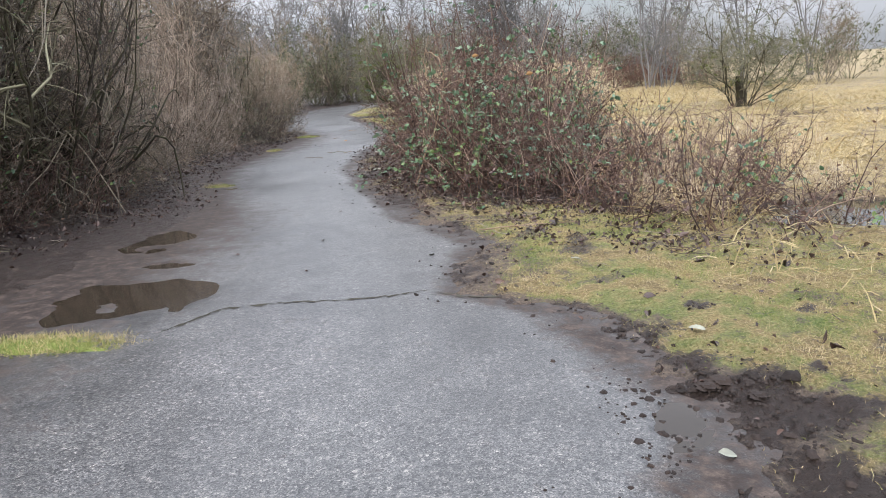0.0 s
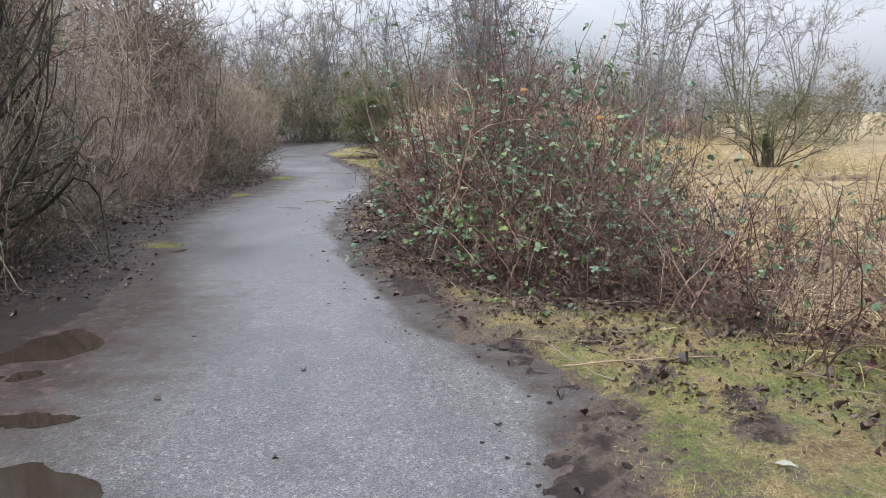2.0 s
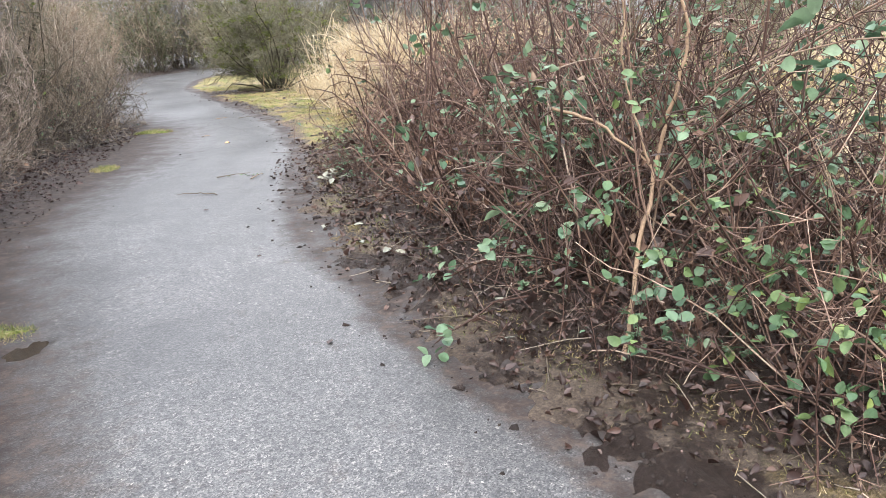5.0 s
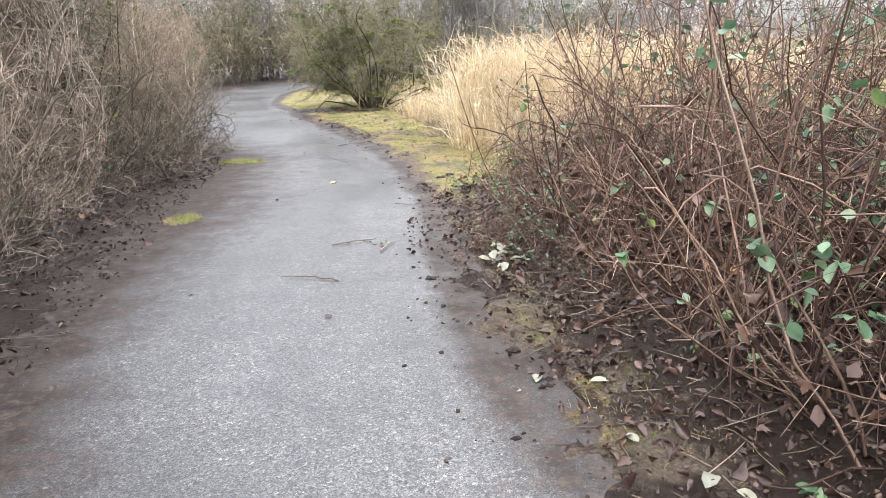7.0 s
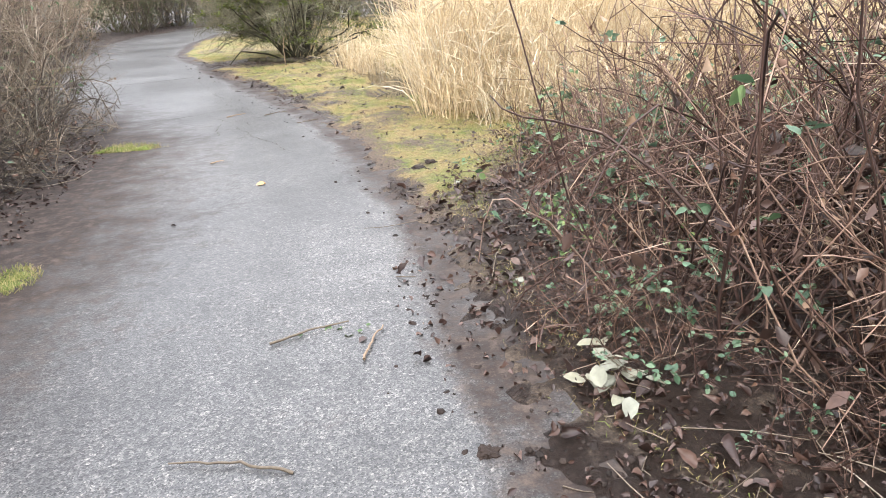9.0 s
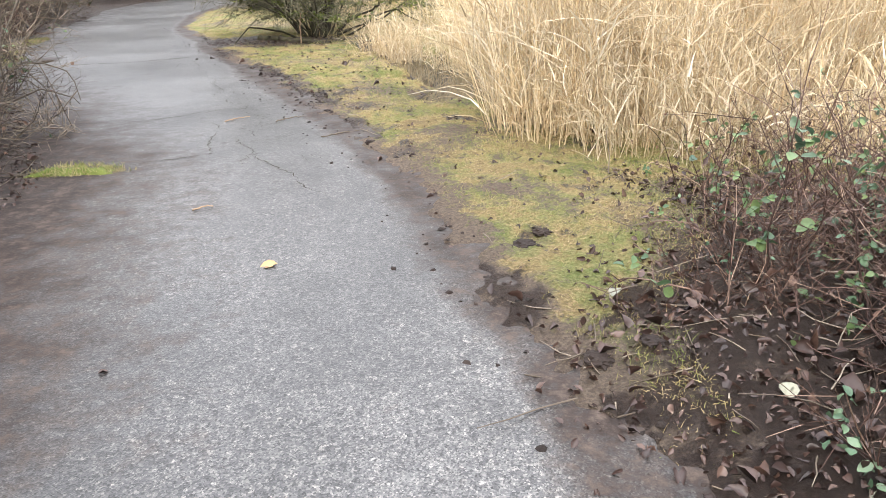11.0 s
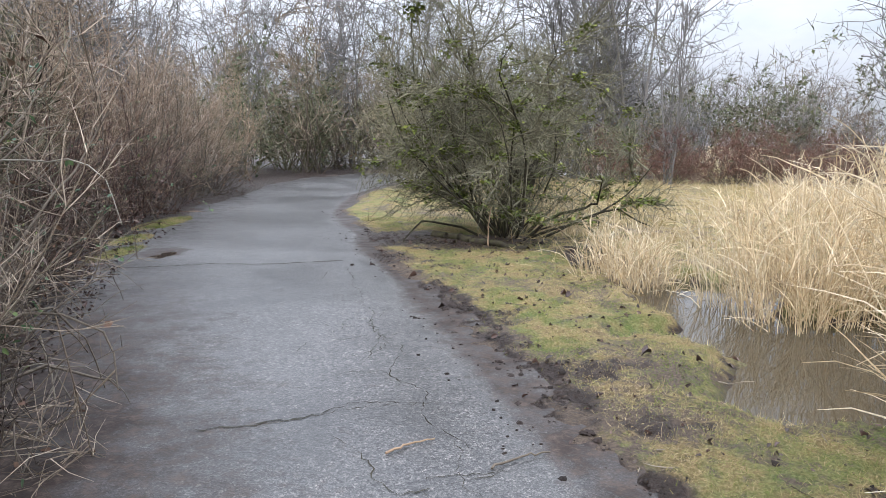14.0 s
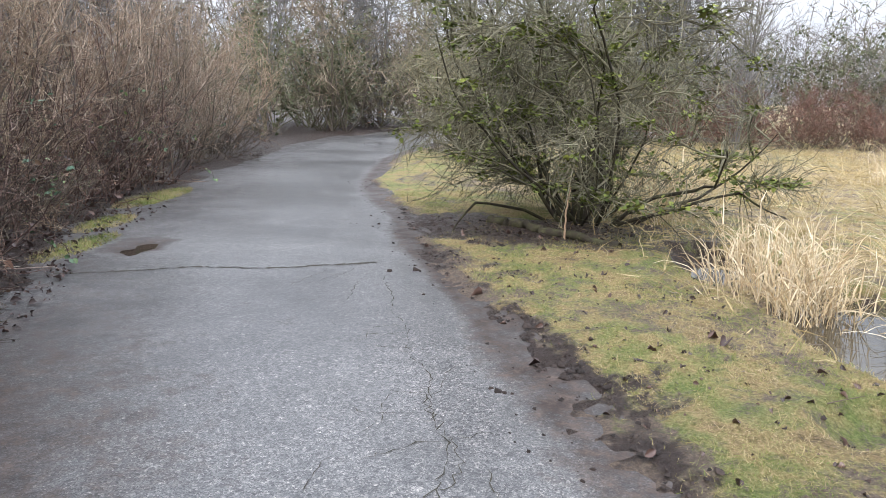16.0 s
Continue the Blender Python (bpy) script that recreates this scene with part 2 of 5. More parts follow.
    lk.new(at.outputs["Fac"], da.inputs[0])
    da.inputs[1].default_value = 1.35
    dsub = nd.new("ShaderNodeMath")
    dsub.operation = "SUBTRACT"
    lk.new(dm.outputs[0], dsub.inputs[0])
    dsub.inputs[1].default_value = 0.45
    lk.new(dsub.outputs[0], da.inputs[2])
    col = mix(nd, lk, "MIX", da.outputs[0], col, soil.outputs["Color"])
    lk.new(col, bs.inputs["Base Color"])
    wet = ramp(nd, ((0.35, (0.29, 0.29, 0.29)), (0.65, (0.42, 0.42, 0.42))))
    lk.new(big.outputs["Fac"], wet.inputs["Fac"])
    lk.new(mix(nd, lk, "MIX", da.outputs[0], wet.outputs["Color"], (0.68, 0.68, 0.68)), bs.inputs["Roughness"])
    lk.new(mix(nd, lk, "MIX", da.outputs[0], (0.5, 0.5, 0.5), (0.22, 0.22, 0.22)), bs.inputs["Specular IOR Level"])
    bump = nd.new("ShaderNodeBump")
    bump.inputs["Strength"].default_value, bump.inputs["Distance"].default_value = 0.3, 0.004
    h = mix(nd, lk, "MIX", 0.35, vor.outputs["Distance"], grain.outputs["Fac"])
    h = mix(nd, lk, "MIX", 0.45, h, chips.outputs["Distance"])
    lk.new(h, bump.inputs["Height"])
    lk.new(bump.outputs["Normal"], bs.inputs["Normal"])
    return m


def ground_mat():
    m, nd, lk, bs = material("meadow_ground")
    big, mid, fine = noise_tex(nd, lk, 2.6, 6, 0.7), noise_tex(nd, lk, 12, 8, 0.78), noise_tex(nd, lk, 60, 8, 0.8)
    rag = nd.new("ShaderNodeMath")
    rag.operation = "ADD"
    for k, src in enumerate((big, mid)):
        half = nd.new("ShaderNodeMath")
        half.operation = "MULTIPLY"
        half.inputs[1].default_value = 0.5
        lk.new(src.outputs["Fac"], half.inputs[0])
        lk.new(half.outputs[0], rag.inputs[k])

    def masked(name, gain=4.2):
        at, a = nd.new("ShaderNodeAttribute"), nd.new("ShaderNodeMath")
        at.attribute_name = name
        a.operation = "MULTIPLY_ADD"
        lk.new(rag.outputs[0], a.inputs[0])
        a.inputs[1].default_value = gain
        b = nd.new("ShaderNodeMath")
        b.operation = "SUBTRACT"
        lk.new(at.outputs["Fac"], b.inputs[0])
        b.inputs[1].default_value = gain / 2
        lk.new(b.outputs[0], a.inputs[2])
        r = ramp(nd, ((0.35, (0, 0, 0)), (0.65, (1, 1, 1))))
        lk.new(a.outputs[0], r.inputs["Fac"])
        return r.outputs["Color"]

    dirt_shade = ramp(nd, ((0.3, (0.05, 0.037, 0.029)), (0.5, (0.135, 0.102, 0.078)), (0.7, (0.27, 0.21, 0.155))))
    lk.new(fine.outputs["Fac"], dirt_shade.inputs["Fac"])
    tuft = ramp(nd, ((0.36, (0.55, 0.78, 0.5)), (0.47, (0.85, 0.92, 0.8)), (0.55, (1.15, 0.98, 1.05)), (0.66, (0.75, 0.6, 0.7))))
    lk.new(big.outputs["Fac"], tuft.inputs["Fac"])
    moss = ramp(nd, ((0.3, (0.06, 0.058, 0.022)), (0.5, (0.235, 0.215, 0.085)), (0.7, (0.48, 0.40, 0.23))))
    lk.new(fine.outputs["Fac"], moss.inputs["Fac"])
    straw = ramp(nd, ((0.25, (0.15, 0.11, 0.055)), (0.5, (0.34, 0.265, 0.14)), (0.75, (0.50, 0.41, 0.24))))
    lk.new(fine.outputs["Fac"], straw.inputs["Fac"])
    mud = ramp(nd, ((0.3, (0.014, 0.009, 0.008)), (0.55, (0.048, 0.033, 0.027)), (0.75, (0.11, 0.08, 0.065))))
    lk.new(fine.outputs["Fac"], mud.inputs["Fac"])
    c = mix(nd, lk, "MIX", masked("straw"), dirt_shade.outputs["Color"], straw.outputs["Color"])
    c = mix(nd, lk, "MIX", masked("moss"), c, mix(nd, lk, "MULTIPLY", 1.0, moss.outputs["Color"], tuft.outputs["Color"]))
    mm = masked("mud")
    c = mix(nd, lk, "MIX", mm, c, mud.outputs["Color"])
    lk.new(c, bs.inputs["Base Color"])
    rr = mix(nd, lk, "MIX", mm, (0.85, 0.85, 0.85), (0.42, 0.42, 0.42))
    bs.inputs["Specular IOR Level"].default_value = 0.3
    lk.new(rr, bs.inputs["Roughness"])
    bump = nd.new("ShaderNodeBump")
    bump.inputs["Strength"].default_value, bump.inputs["Distance"].default_value = 1.0, 0.05
    lk.new(mix(nd, lk, "MIX", 0.7, mid.outputs["Fac"], fine.outputs["Fac"]), bump.inputs["Height"])
    lk.new(bump.outputs["Normal"], bs.inputs["Normal"])
    return m


def water_mat(name, color, rough):
    m, nd, lk, bs = material(name)
    n = noise_tex(nd, lk, 5, 2)
    bs.inputs["Base Color"].default_value = (*color, 1)
    bs.inputs["Roughness"].default_value, bs.inputs["IOR"].default_value = rough, 1.33
    b = nd.new("ShaderNodeBump")
    b.inputs["Strength"].default_value, b.inputs["Distance"].default_value = 0.08, 0.01
    lk.new(n.outputs["Fac"], b.inputs["Height"])
    lk.new(b.outputs["Normal"], bs.inputs["Normal"])
    return m


ASPHALT, GROUND = asphalt_mat(), ground_mat()
WATER, PUDDLE = water_mat("pond_water", (0.05, 0.042, 0.028), 0.03), water_mat("muddy_puddle", (0.03, 0.023, 0.017), 0.07)


# ---- mesh helpers ----
def mesh_of(name, verts, faces, mat, smooth=False):
    """A mesh from an array of places and arrays of faces (each n by 3 or 4)."""
    me = bpy.data.meshes.new(name)
    verts = np.asarray(verts, dtype=np.float32).reshape(-1, 3)
    faces = [np.asarray(f, dtype=np.int32) for f in faces if len(f)]
    sizes = np.concatenate([np.full(len(f), f.shape[1], dtype=np.int32) for f in faces])
    loops = np.concatenate([f.ravel() for f in faces])
    me.vertices.add(len(verts)), me.loops.add(len(loops)), me.polygons.add(len(sizes))
    me.vertices.foreach_set("co", verts.ravel())
    me.loops.foreach_set("vertex_index", loops)
    me.polygons.foreach_set("loop_start", np.concatenate([[0], np.cumsum(sizes)[:-1]]).astype(np.int32))
    if smooth:
        me.polygons.foreach_set("use_smooth", np.ones(len(sizes), dtype=bool))
    me.update(calc_edges=True)
    me.validate()
    me.materials.append(mat)
    return me


def part(name, me, parent, label=""):
    ob = new(name, me)
    ob.parent = parent
    return tagged(ob, label)


def join(pieces):
    """Joins (verts, faces) pieces into one pair."""
    vs, fs, at = [], [], 0
    for v, f in pieces:
        v = np.asarray(v).reshape(-1, 3)
        vs.append(v)
        fs += [np.asarray(a) + at for a in f if len(a)]
        at += len(v)
    return np.concatenate(vs), fs


def unit(v):
    return v / np.maximum(np.linalg.norm(v, axis=-1, keepdims=True), 1e-9)


def grow(rng, start, way, length, steps, wiggle=0.15, lift=0.0):
    """Wandering branches: an array of n by steps + 1 places."""
    n = len(start)
    pts, d = [np.asarray(start, float)], unit(np.asarray(way, float))
    step = (np.broadcast_to(length, (n,)) / steps)[:, None]
    for k in range(steps):
        d = unit(d + rng.normal(0, wiggle, (n, 3)) + np.array([0, 0, lift]))
        pts.append(pts[-1] + d * step)
    return np.stack(pts, 1)


def tame(pts, reach):
    """Keeps the branches that stay within reach of the stem, and lifts what would sink into the ground."""
    r = np.linalg.norm(pts[..., :2], axis=-1).max(1)
    out = pts[r < reach]
    low = np.arange(pts.shape[1])[None, :] > 0
    out[..., 2] = np.where(low & (out[..., 2] < 0.02), 0.02 + 0.2 * np.abs(out[..., 2]), out[..., 2])
    return out


def bend_in(pts, reach):
    """Gently draws in main stems that stray."""
    r = np.linalg.norm(pts[..., :2], axis=-1, keepdims=True)
    out = pts.copy()
    out[..., :2] *= reach * np.tanh(r / reach) / np.maximum(r, 1e-6)
    return out


def sprout(rng, pts, n, spread=0.9, lo=0.15, hi=1.0):
    """Starts and ways of n side branches on the branches pts."""
    b = rng.integers(0, len(pts), n)
    u = rng.uniform(lo, hi, n) * (pts.shape[1] - 1)
    k = np.minimum(u.astype(int), pts.shape[1] - 2)
    a, c = pts[b, k], pts[b, k + 1]
    f = (u - k)[:, None]
    return a + (c - a) * f, unit(unit(c - a) + spread * unit(rng.normal(0, 1, (n, 3)))), b


def tubes(rng, pts, r0, r1, sides=3):
    """Tapering tubes along branches."""
    n, m, _ = pts.shape
    tan = unit(np.gradient(pts, axis=1))
    ref = unit(rng.normal(0, 1, (n, 1, 3)))
    u = unit(np.cross(tan, ref + 0 * tan))
    v = np.cross(tan, u)
    r = np.linspace(0, 1, m)[None, :, None]
    rad = np.reshape(r0, (-1, 1, 1)) * (1 - r) + np.reshape(r1, (-1, 1, 1)) * r
    ang = np.arange(sides) * 2 * np.pi / sides
    ring = pts[:, :, None, :] + rad[..., None] * (np.cos(ang)[None, None, :, None] * u[:, :, None, :] + np.sin(ang)[None, None, :, None] * v[:, :, None, :])
    idx = np.arange(n * m * sides).reshape(n, m, sides)
    nxt = np.roll(idx, -1, axis=2)
    f = np.stack([idx[:, :-1], nxt[:, :-1], nxt[:, 1:], idx[:, 1:]], -1).reshape(-1, 4)
    return ring.reshape(-1, 3), [f]


def blades(rng, pts, w0, w1=0.001):
    """Narrow tapering strips along branches, for the thinnest twigs and for grass."""
    n, m, _ = pts.shape
    tan = unit(np.gradient(pts, axis=1))
    side = unit(np.cross(tan, unit(rng.normal(0, 1, (n, 1, 3))) + 0 * tan))
    r = np.linspace(0, 1, m)[None, :, None]
    w = np.reshape(w0, (-1, 1, 1)) * (1 - r) + w1 * r
    both = np.stack([pts - side * w / 2, pts + side * w / 2], 2)
    idx = np.arange(n * m * 2).reshape(n, m, 2)
    f = np.stack([idx[:, :-1, 0], idx[:, :-1, 1], idx[:, 1:, 1], idx[:, 1:, 0]], -1).reshape(-1, 4)
    return both.reshape(-1, 3), [f]


def leaves(rng, pos, size, up=0.5, width=0.62, curl=0.25, coarse=False):
    """Folded pointed leaves with a midrib, at the places pos."""
    n = len(pos)
    size = np.broadcast_to(size, (n,))[:, None]
    nor = unit(rng.normal(0, 1, (n, 3)) + np.array([0, 0, up * 3]))
    a = unit(np.cross(nor, rng.normal(0, 1, (n, 3))))
    s = np.cross(nor, a)
    dip = curl * size * rng.uniform(0.3, 1.2, (n, 1))
    along = np.array([0.0, 0.14, 0.38, 0.66, 0.88, 1.0, 0.88, 0.66, 0.38, 0.14])
    across = np.array([0.0, 0.30, 0.5, 0.43, 0.2, 0.0, -0.2, -0.43, -0.5, -0.30])
    rim = (pos[:, None] + a[:, None] * (size[:, None] * along[None, :, None]) + s[:, None] * (size[:, None] * width * (across * 1.0)[None, :, None])
           + nor[:, None] * (dip[:, None] * (np.abs(across) * rng.uniform(0.4, 1.8, (n, 10)) - 0.8 * along ** 2 * rng.uniform(0.2, 1.2, (n, 1)))[..., None]))
    mid = pos + a * size * 0.48 - nor * dip * 0.15
    v = np.concatenate([rim, mid[:, None]], 1)
    i = (np.arange(n) * 11)[:, None]
    k = np.arange(10)
    tri = np.stack([k, (k + 1) % 10, np.full(10, 10)], 1)
    if coarse:
        tri = np.array([(0, 2, 10), (2, 4, 10), (4, 5, 10), (5, 6, 10), (6, 8, 10), (8, 0, 10)])
    return v.reshape(-1, 3), [(i[:, None, :] + tri[None]).reshape(-1, 3)]


def trios(rng, pos, size, up=0.5):
    """Places of leaves in threes round the places pos."""
    off = unit(rng.normal(0, 1, (len(pos), 3, 3)) * np.array([1, 1, 0.4]))
    return (pos[:, None, :] + off * np.reshape(np.broadcast_to(size, (len(pos),)), (-1, 1, 1)) * 0.35).reshape(-1, 3)


def fbm(x, y, scale, octaves=3, seed=0.0):
    """Cheap wavy noise on arrays, about -1 to 1."""
    out, amp, tot = 0.0, 1.0, 0.0
    for o in range(octaves):
        s, k = scale * 2.03 ** o, seed + o * 7.3
        out = out + amp * (np.sin(x * s * 1.13 + k + 1.7 * np.sin(y * s * 0.71 + k * 1.9)) * np.cos(y * s * 0.97 + k * 2.3 + 1.3 * np.sin(x * s * 0.83 + k)))
        tot, amp = tot + amp, amp * 0.55
    return out / tot * 1.4


# ---- plan: the path's edges, as x over y ----
RIGHT_Y = (-40, 2, 2.7, 3.2, 3.75, 4.4, 4.9, 5.6, 6.2, 6.9, 7.4, 8, 8.5, 9.2, 10, 10.7, 11.3, 12, 13, 14, 15, 16, 17, 18, 19.4, 20, 21, 22, 23, 24.6, 25.6, 27, 28, 29.7, 31, 33.8, 38, 40, 42, 44, 46, 60)
RIGHT_X = (1.7, 1.7, 1.65, 1.9, 1.6, 1.4, 0.75, 0.83, 0.85, 0.5, 0.15, -0.05, -0.25, -0.5, -0.8, -0.9, -1.1, -1.25, -1.35, -1.4, -1.35, -1.38, -1.5, -1.6, -1.88, -2.03, -2.35, -2.6, -2.9, -3.4, -3.75, -4.05, -4.4, -4.85, -5.0, -5.2, -4.9, -4.4, -3, 0, 4, 6)
LEFT_Y = (-40, 4, 8, 9.1, 10.5, 11, 12.3, 14.9, 16.3, 18.9, 21, 23.6, 24.5, 25.8, 28.7, 33, 38, 41, 44, 46, 48, 62)
LEFT_X = (-2.2, -2.2, -2.15, -2.45, -3.0, -3.2, -3.6, -3.8, -3.95, -4.05, -5.0, -5.9, -6.25, -6.6, -7.05, -7.4, -7.9, -7.6, -6, -3.5, 1, 3)
HEDGE_Y = (-10, 5, 7.2, 8, 8.7, 9.5, 11.4, 13, 15, 16.6, 18, 20.2, 21.0, 23.3, 25.6, 28, 30.2, 33, 36, 40)
HEDGE_X = (-4.2, -4.0, -3.8, -3.5, -3.3, -3.6, -4.3, -4.4, -4.5, -4.5, -4.2, -4.35, -5.3, -6.35, -7.1, -7.35, -7.55, -7.8, -8.0, -8.6)


def right_edge(y):
    return np.interp(y, RIGHT_Y, RIGHT_X)


def left_edge(y):
    return np.interp(y, LEFT_Y, LEFT_X)


def blob(x, y, cx, cy, rx, ry, seed=0.0):
    """1 inside an uneven oval, 0 outside, soft between."""
    d = np.hypot((x - cx) / rx, (y - cy) / ry) + 0.18 * fbm(x, y, 2.2 / min(rx, ry, 1.5), 2, seed)
    return np.clip((1.15 - d) / 0.3, 0, 1)


PONDS = ((0.1, 21.3, 1.4, 0.8), (0.8, 22.3, 2.0, 0.85), (-0.5, 23.5, 0.62, 1.1), (-1.05, 25.2, 0.42, 0.85), (1.2, 24.2, 1.6, 0.5), (4.2, 6.9, 0.85, 0.8), (8.6, 17.6, 2.2, 0.8))


def pond_mask(x, y):
    m = np.zeros_like(x)
    for k, (cx, cy, rx, ry) in enumerate(PONDS):
        m = np.maximum(m, blob(x, y, cx, cy, rx, ry, k * 3.1))
    return m


def churned(x, y):
    """How trodden the verge is beside the asphalt, 0 to 1, in ragged patches."""
    d = x - right_edge(y) + 0.16 * fbm(x, y, 1.7, 3, 21.0) + 0.07 * fbm(x, y, 7.0, 2, 22.0)
    wide = np.interp(y, (0, 3, 4.5, 6, 7.5, 9, 13, 15, 17, 20, 22, 24, 27, 32), (0.9, 0.7, 0.4, 0.35, 0.5, 0.75, 0.7, 0.28, 0.22, 0.45, 0.55, 0.35, 0.45, 0.3))
    band = np.clip((wide - d) / 0.22, 0, 1) * np.clip((d + 0.5) / 0.2, 0, 1)
    scars = np.clip((wide + 1.5 - d) / 0.8, 0, 1) * np.clip((d - 0.1) / 0.2, 0, 1) * np.clip(1.9 * fbm(x, y, 4.2, 3, 61.0) - 0.75, 0, 0.65)
    return np.maximum(band * np.clip(0.75 + 0.75 * fbm(x, y, 3.3, 3, 23.0), 0.12, 1), scars)


def ground_height(x, y):
    d = np.maximum(left_edge(y) - x, x - right_edge(y)) + 0.10 * fbm(x, y, 3.1, 3, 4.0)
    rise = np.clip((d + 0.25) / 0.55, 0, 1)
    z = -0.034 + 0.046 * rise * rise * (3 - 2 * rise)
    tread = churned(x, y)
    lump = 0.012 * fbm(x, y, 13, 3, 1.0) + 0.020 * tread * (fbm(x, y, 19, 3, 31.0) - 0.25) - 0.016 * tread * np.clip(fbm(x, y, 11, 2, 35.0), 0, 1)
    z = z + (lump + 0.010 * np.abs(fbm(x, y, 29, 2, 5.0)) - 0.004) * np.clip(rise * 1.3, 0.3, 1) + 0.018 * fbm(x, y, 2.3, 2, 2.0) * rise + 0.014 * np.clip(d / 0.7, 0, 1)
    return z - 0.22 * pond_mask(x, y)


# ---- ground ----
def axis(lo, hi, step, far):
    core = np.arange(lo, hi + step / 2, step)
    out = step * 1.3 ** np.arange(1, 40)
    ext = np.cumsum(out)
    ext = ext[ext < far]
    return np.concatenate([(lo - ext)[::-1], core, hi + ext])


def build_ground():
    xs, ys = axis(-6.0, 3.0, 0.04, 600), axis(2.0, 28.0, 0.05, 700)
    X, Y = np.meshgrid(xs, ys)
    Z = ground_height(X, Y)
    flat = np.clip((np.hypot(X, Y - 15) - 40) / 30, 0, 1)
    Z = Z * (1 - flat)
    ny, nx = X.shape
    idx = np.arange(nx * ny).reshape(ny, nx)
    f = np.stack([idx[:-1, :-1], idx[:-1, 1:], idx[1:, 1:], idx[1:, :-1]], -1).reshape(-1, 4)
    me = mesh_of("ground", np.stack([X, Y, Z], -1), [f], GROUND, True)
    dr, dl = X - right_edge(Y), left_edge(Y) - X
    hed = np.interp(Y, HEDGE_Y, HEDGE_X)
    mud = 0.85 * churned(X, Y)
    # Mud left of the path, continued under the hedge as its painted shade.
    mud = np.maximum(mud, np.where(dl > -0.4, 0.9 * np.clip((X - hed + 9) / 2, 0, 1), 0))
    mud = np.maximum(mud, 0.9 * blob(X, Y, -2.9, 26.5, 1.2, 0.7) )
    mud = np.maximum(mud, 0.75 * blob(X, Y, -1.9, 26.3, 1.3, 0.8, 5.0))
    mud = np.maximum(mud, np.clip(pond_mask(X, Y) * 1.2, 0, 0.9))
    bush = np.clip((right_bush_depth(X, Y) + 0.7) / 0.4, 0, 1)
    # Mud and litter tone under the brambles, deepened to stand for their shade.
    mud = np.maximum(mud, 0.85 * np.clip((right_bush_depth(X, Y) + 0.85) / 0.5, 0, 1))
    moss = np.where(dr > 0.1, np.clip(0.95 - (dr - 0.3) / 6, 0.0, 0.9), 0) * (1 - 0.85 * bush) * np.clip((dr - 0.05) / 0.35, 0, 1)
    moss = np.maximum(moss, np.where((dr > 0.2) & (Y > 19), np.clip(0.95 - dr * 0.04, 0.4, 0.9), 0) * (1 - bush))
    moss = np.maximum(moss, 0.85 * blob(X, Y, -6.5, 24.9, 0.3, 1.6) + 0.8 * blob(X, Y, -7.1, 27.5, 0.3, 1.4))
    moss = np.maximum(moss, 0.8 * blob(X, Y, -4.4, 33.0, 0.9, 3.0))
    moss = moss * np.clip(0.8 + 0.6 * fbm(X, Y, 1.3, 4, 12.0), 0.15, 1.1) * (1 - 0.5 * churned(X, Y))
    straw = np.where(dr > 1.0, np.clip((dr - 0.8) / 1.6, 0, 0.6), 0) * (1 - 0.8 * bush) * np.where((Y > 38) & (X < 8), 0, 1)
    straw = np.maximum(straw, np.where((Y > 62) & (X > 30), 0.55, 0))
    for key, val in (("mud", mud), ("moss", moss), ("straw", straw)):
        a = me.attributes.new(key, "FLOAT", "POINT")
        a.data.foreach_set("value", np.clip(val, 0, 1).astype(np.float32).ravel())
    return tagged(new("ground", me), "mossy grass verge and straw meadow with muddy edges", "ground", kind="structure")


def right_bush_depth(x, y):
    """How deep a place lies inside the bramble mound, in metres, negative outside."""
    front = np.interp(y, (7.6, 8.1, 8.7, 9.9, 11.4, 12.8, 14.5, 16.2, 17.3), (2.6, 1.3, 0.75, 0.2, -0.1, -0.35, -0.65, -0.45, 0.4))
    return np.minimum(np.minimum(x - front, y - 7.7), np.minimum(17.2 - y, 2.3 - x))


ground = build_ground()


# ---- asphalt path with cracks and puddles ----
PUDDLES = ((-1.45, 5.1, 0.62, 0.42), (-1.5, 5.98, 0.22, 0.07), (-2.0, 6.9, 0.27, 0.5), (0.92, 5.45, 0.16, 0.3), (0.58, 4.95, 0.13, 0.07), (0.98, 4.72, 0.28, 0.08), (-5.88, 25.08, 0.17, 0.36), (-2.5, 10.2, 0.09, 0.13), (1.78, 3.05, 0.1, 0.26))


def asphalt_height(x, y):
    z = 0.004 * fbm(x, y, 1.1, 2, 6.0) + 0.0012 * fbm(x, y, 6.0, 2, 8.0)
    for k, (cx, cy, rx, ry) in enumerate(PUDDLES):
        z = z - (0.013 + 0.019 * fbm(x, y, 3.6, 4, 40.0 + k)) * blob(x, y, cx, cy, rx, ry, k * 1.9)
    return z


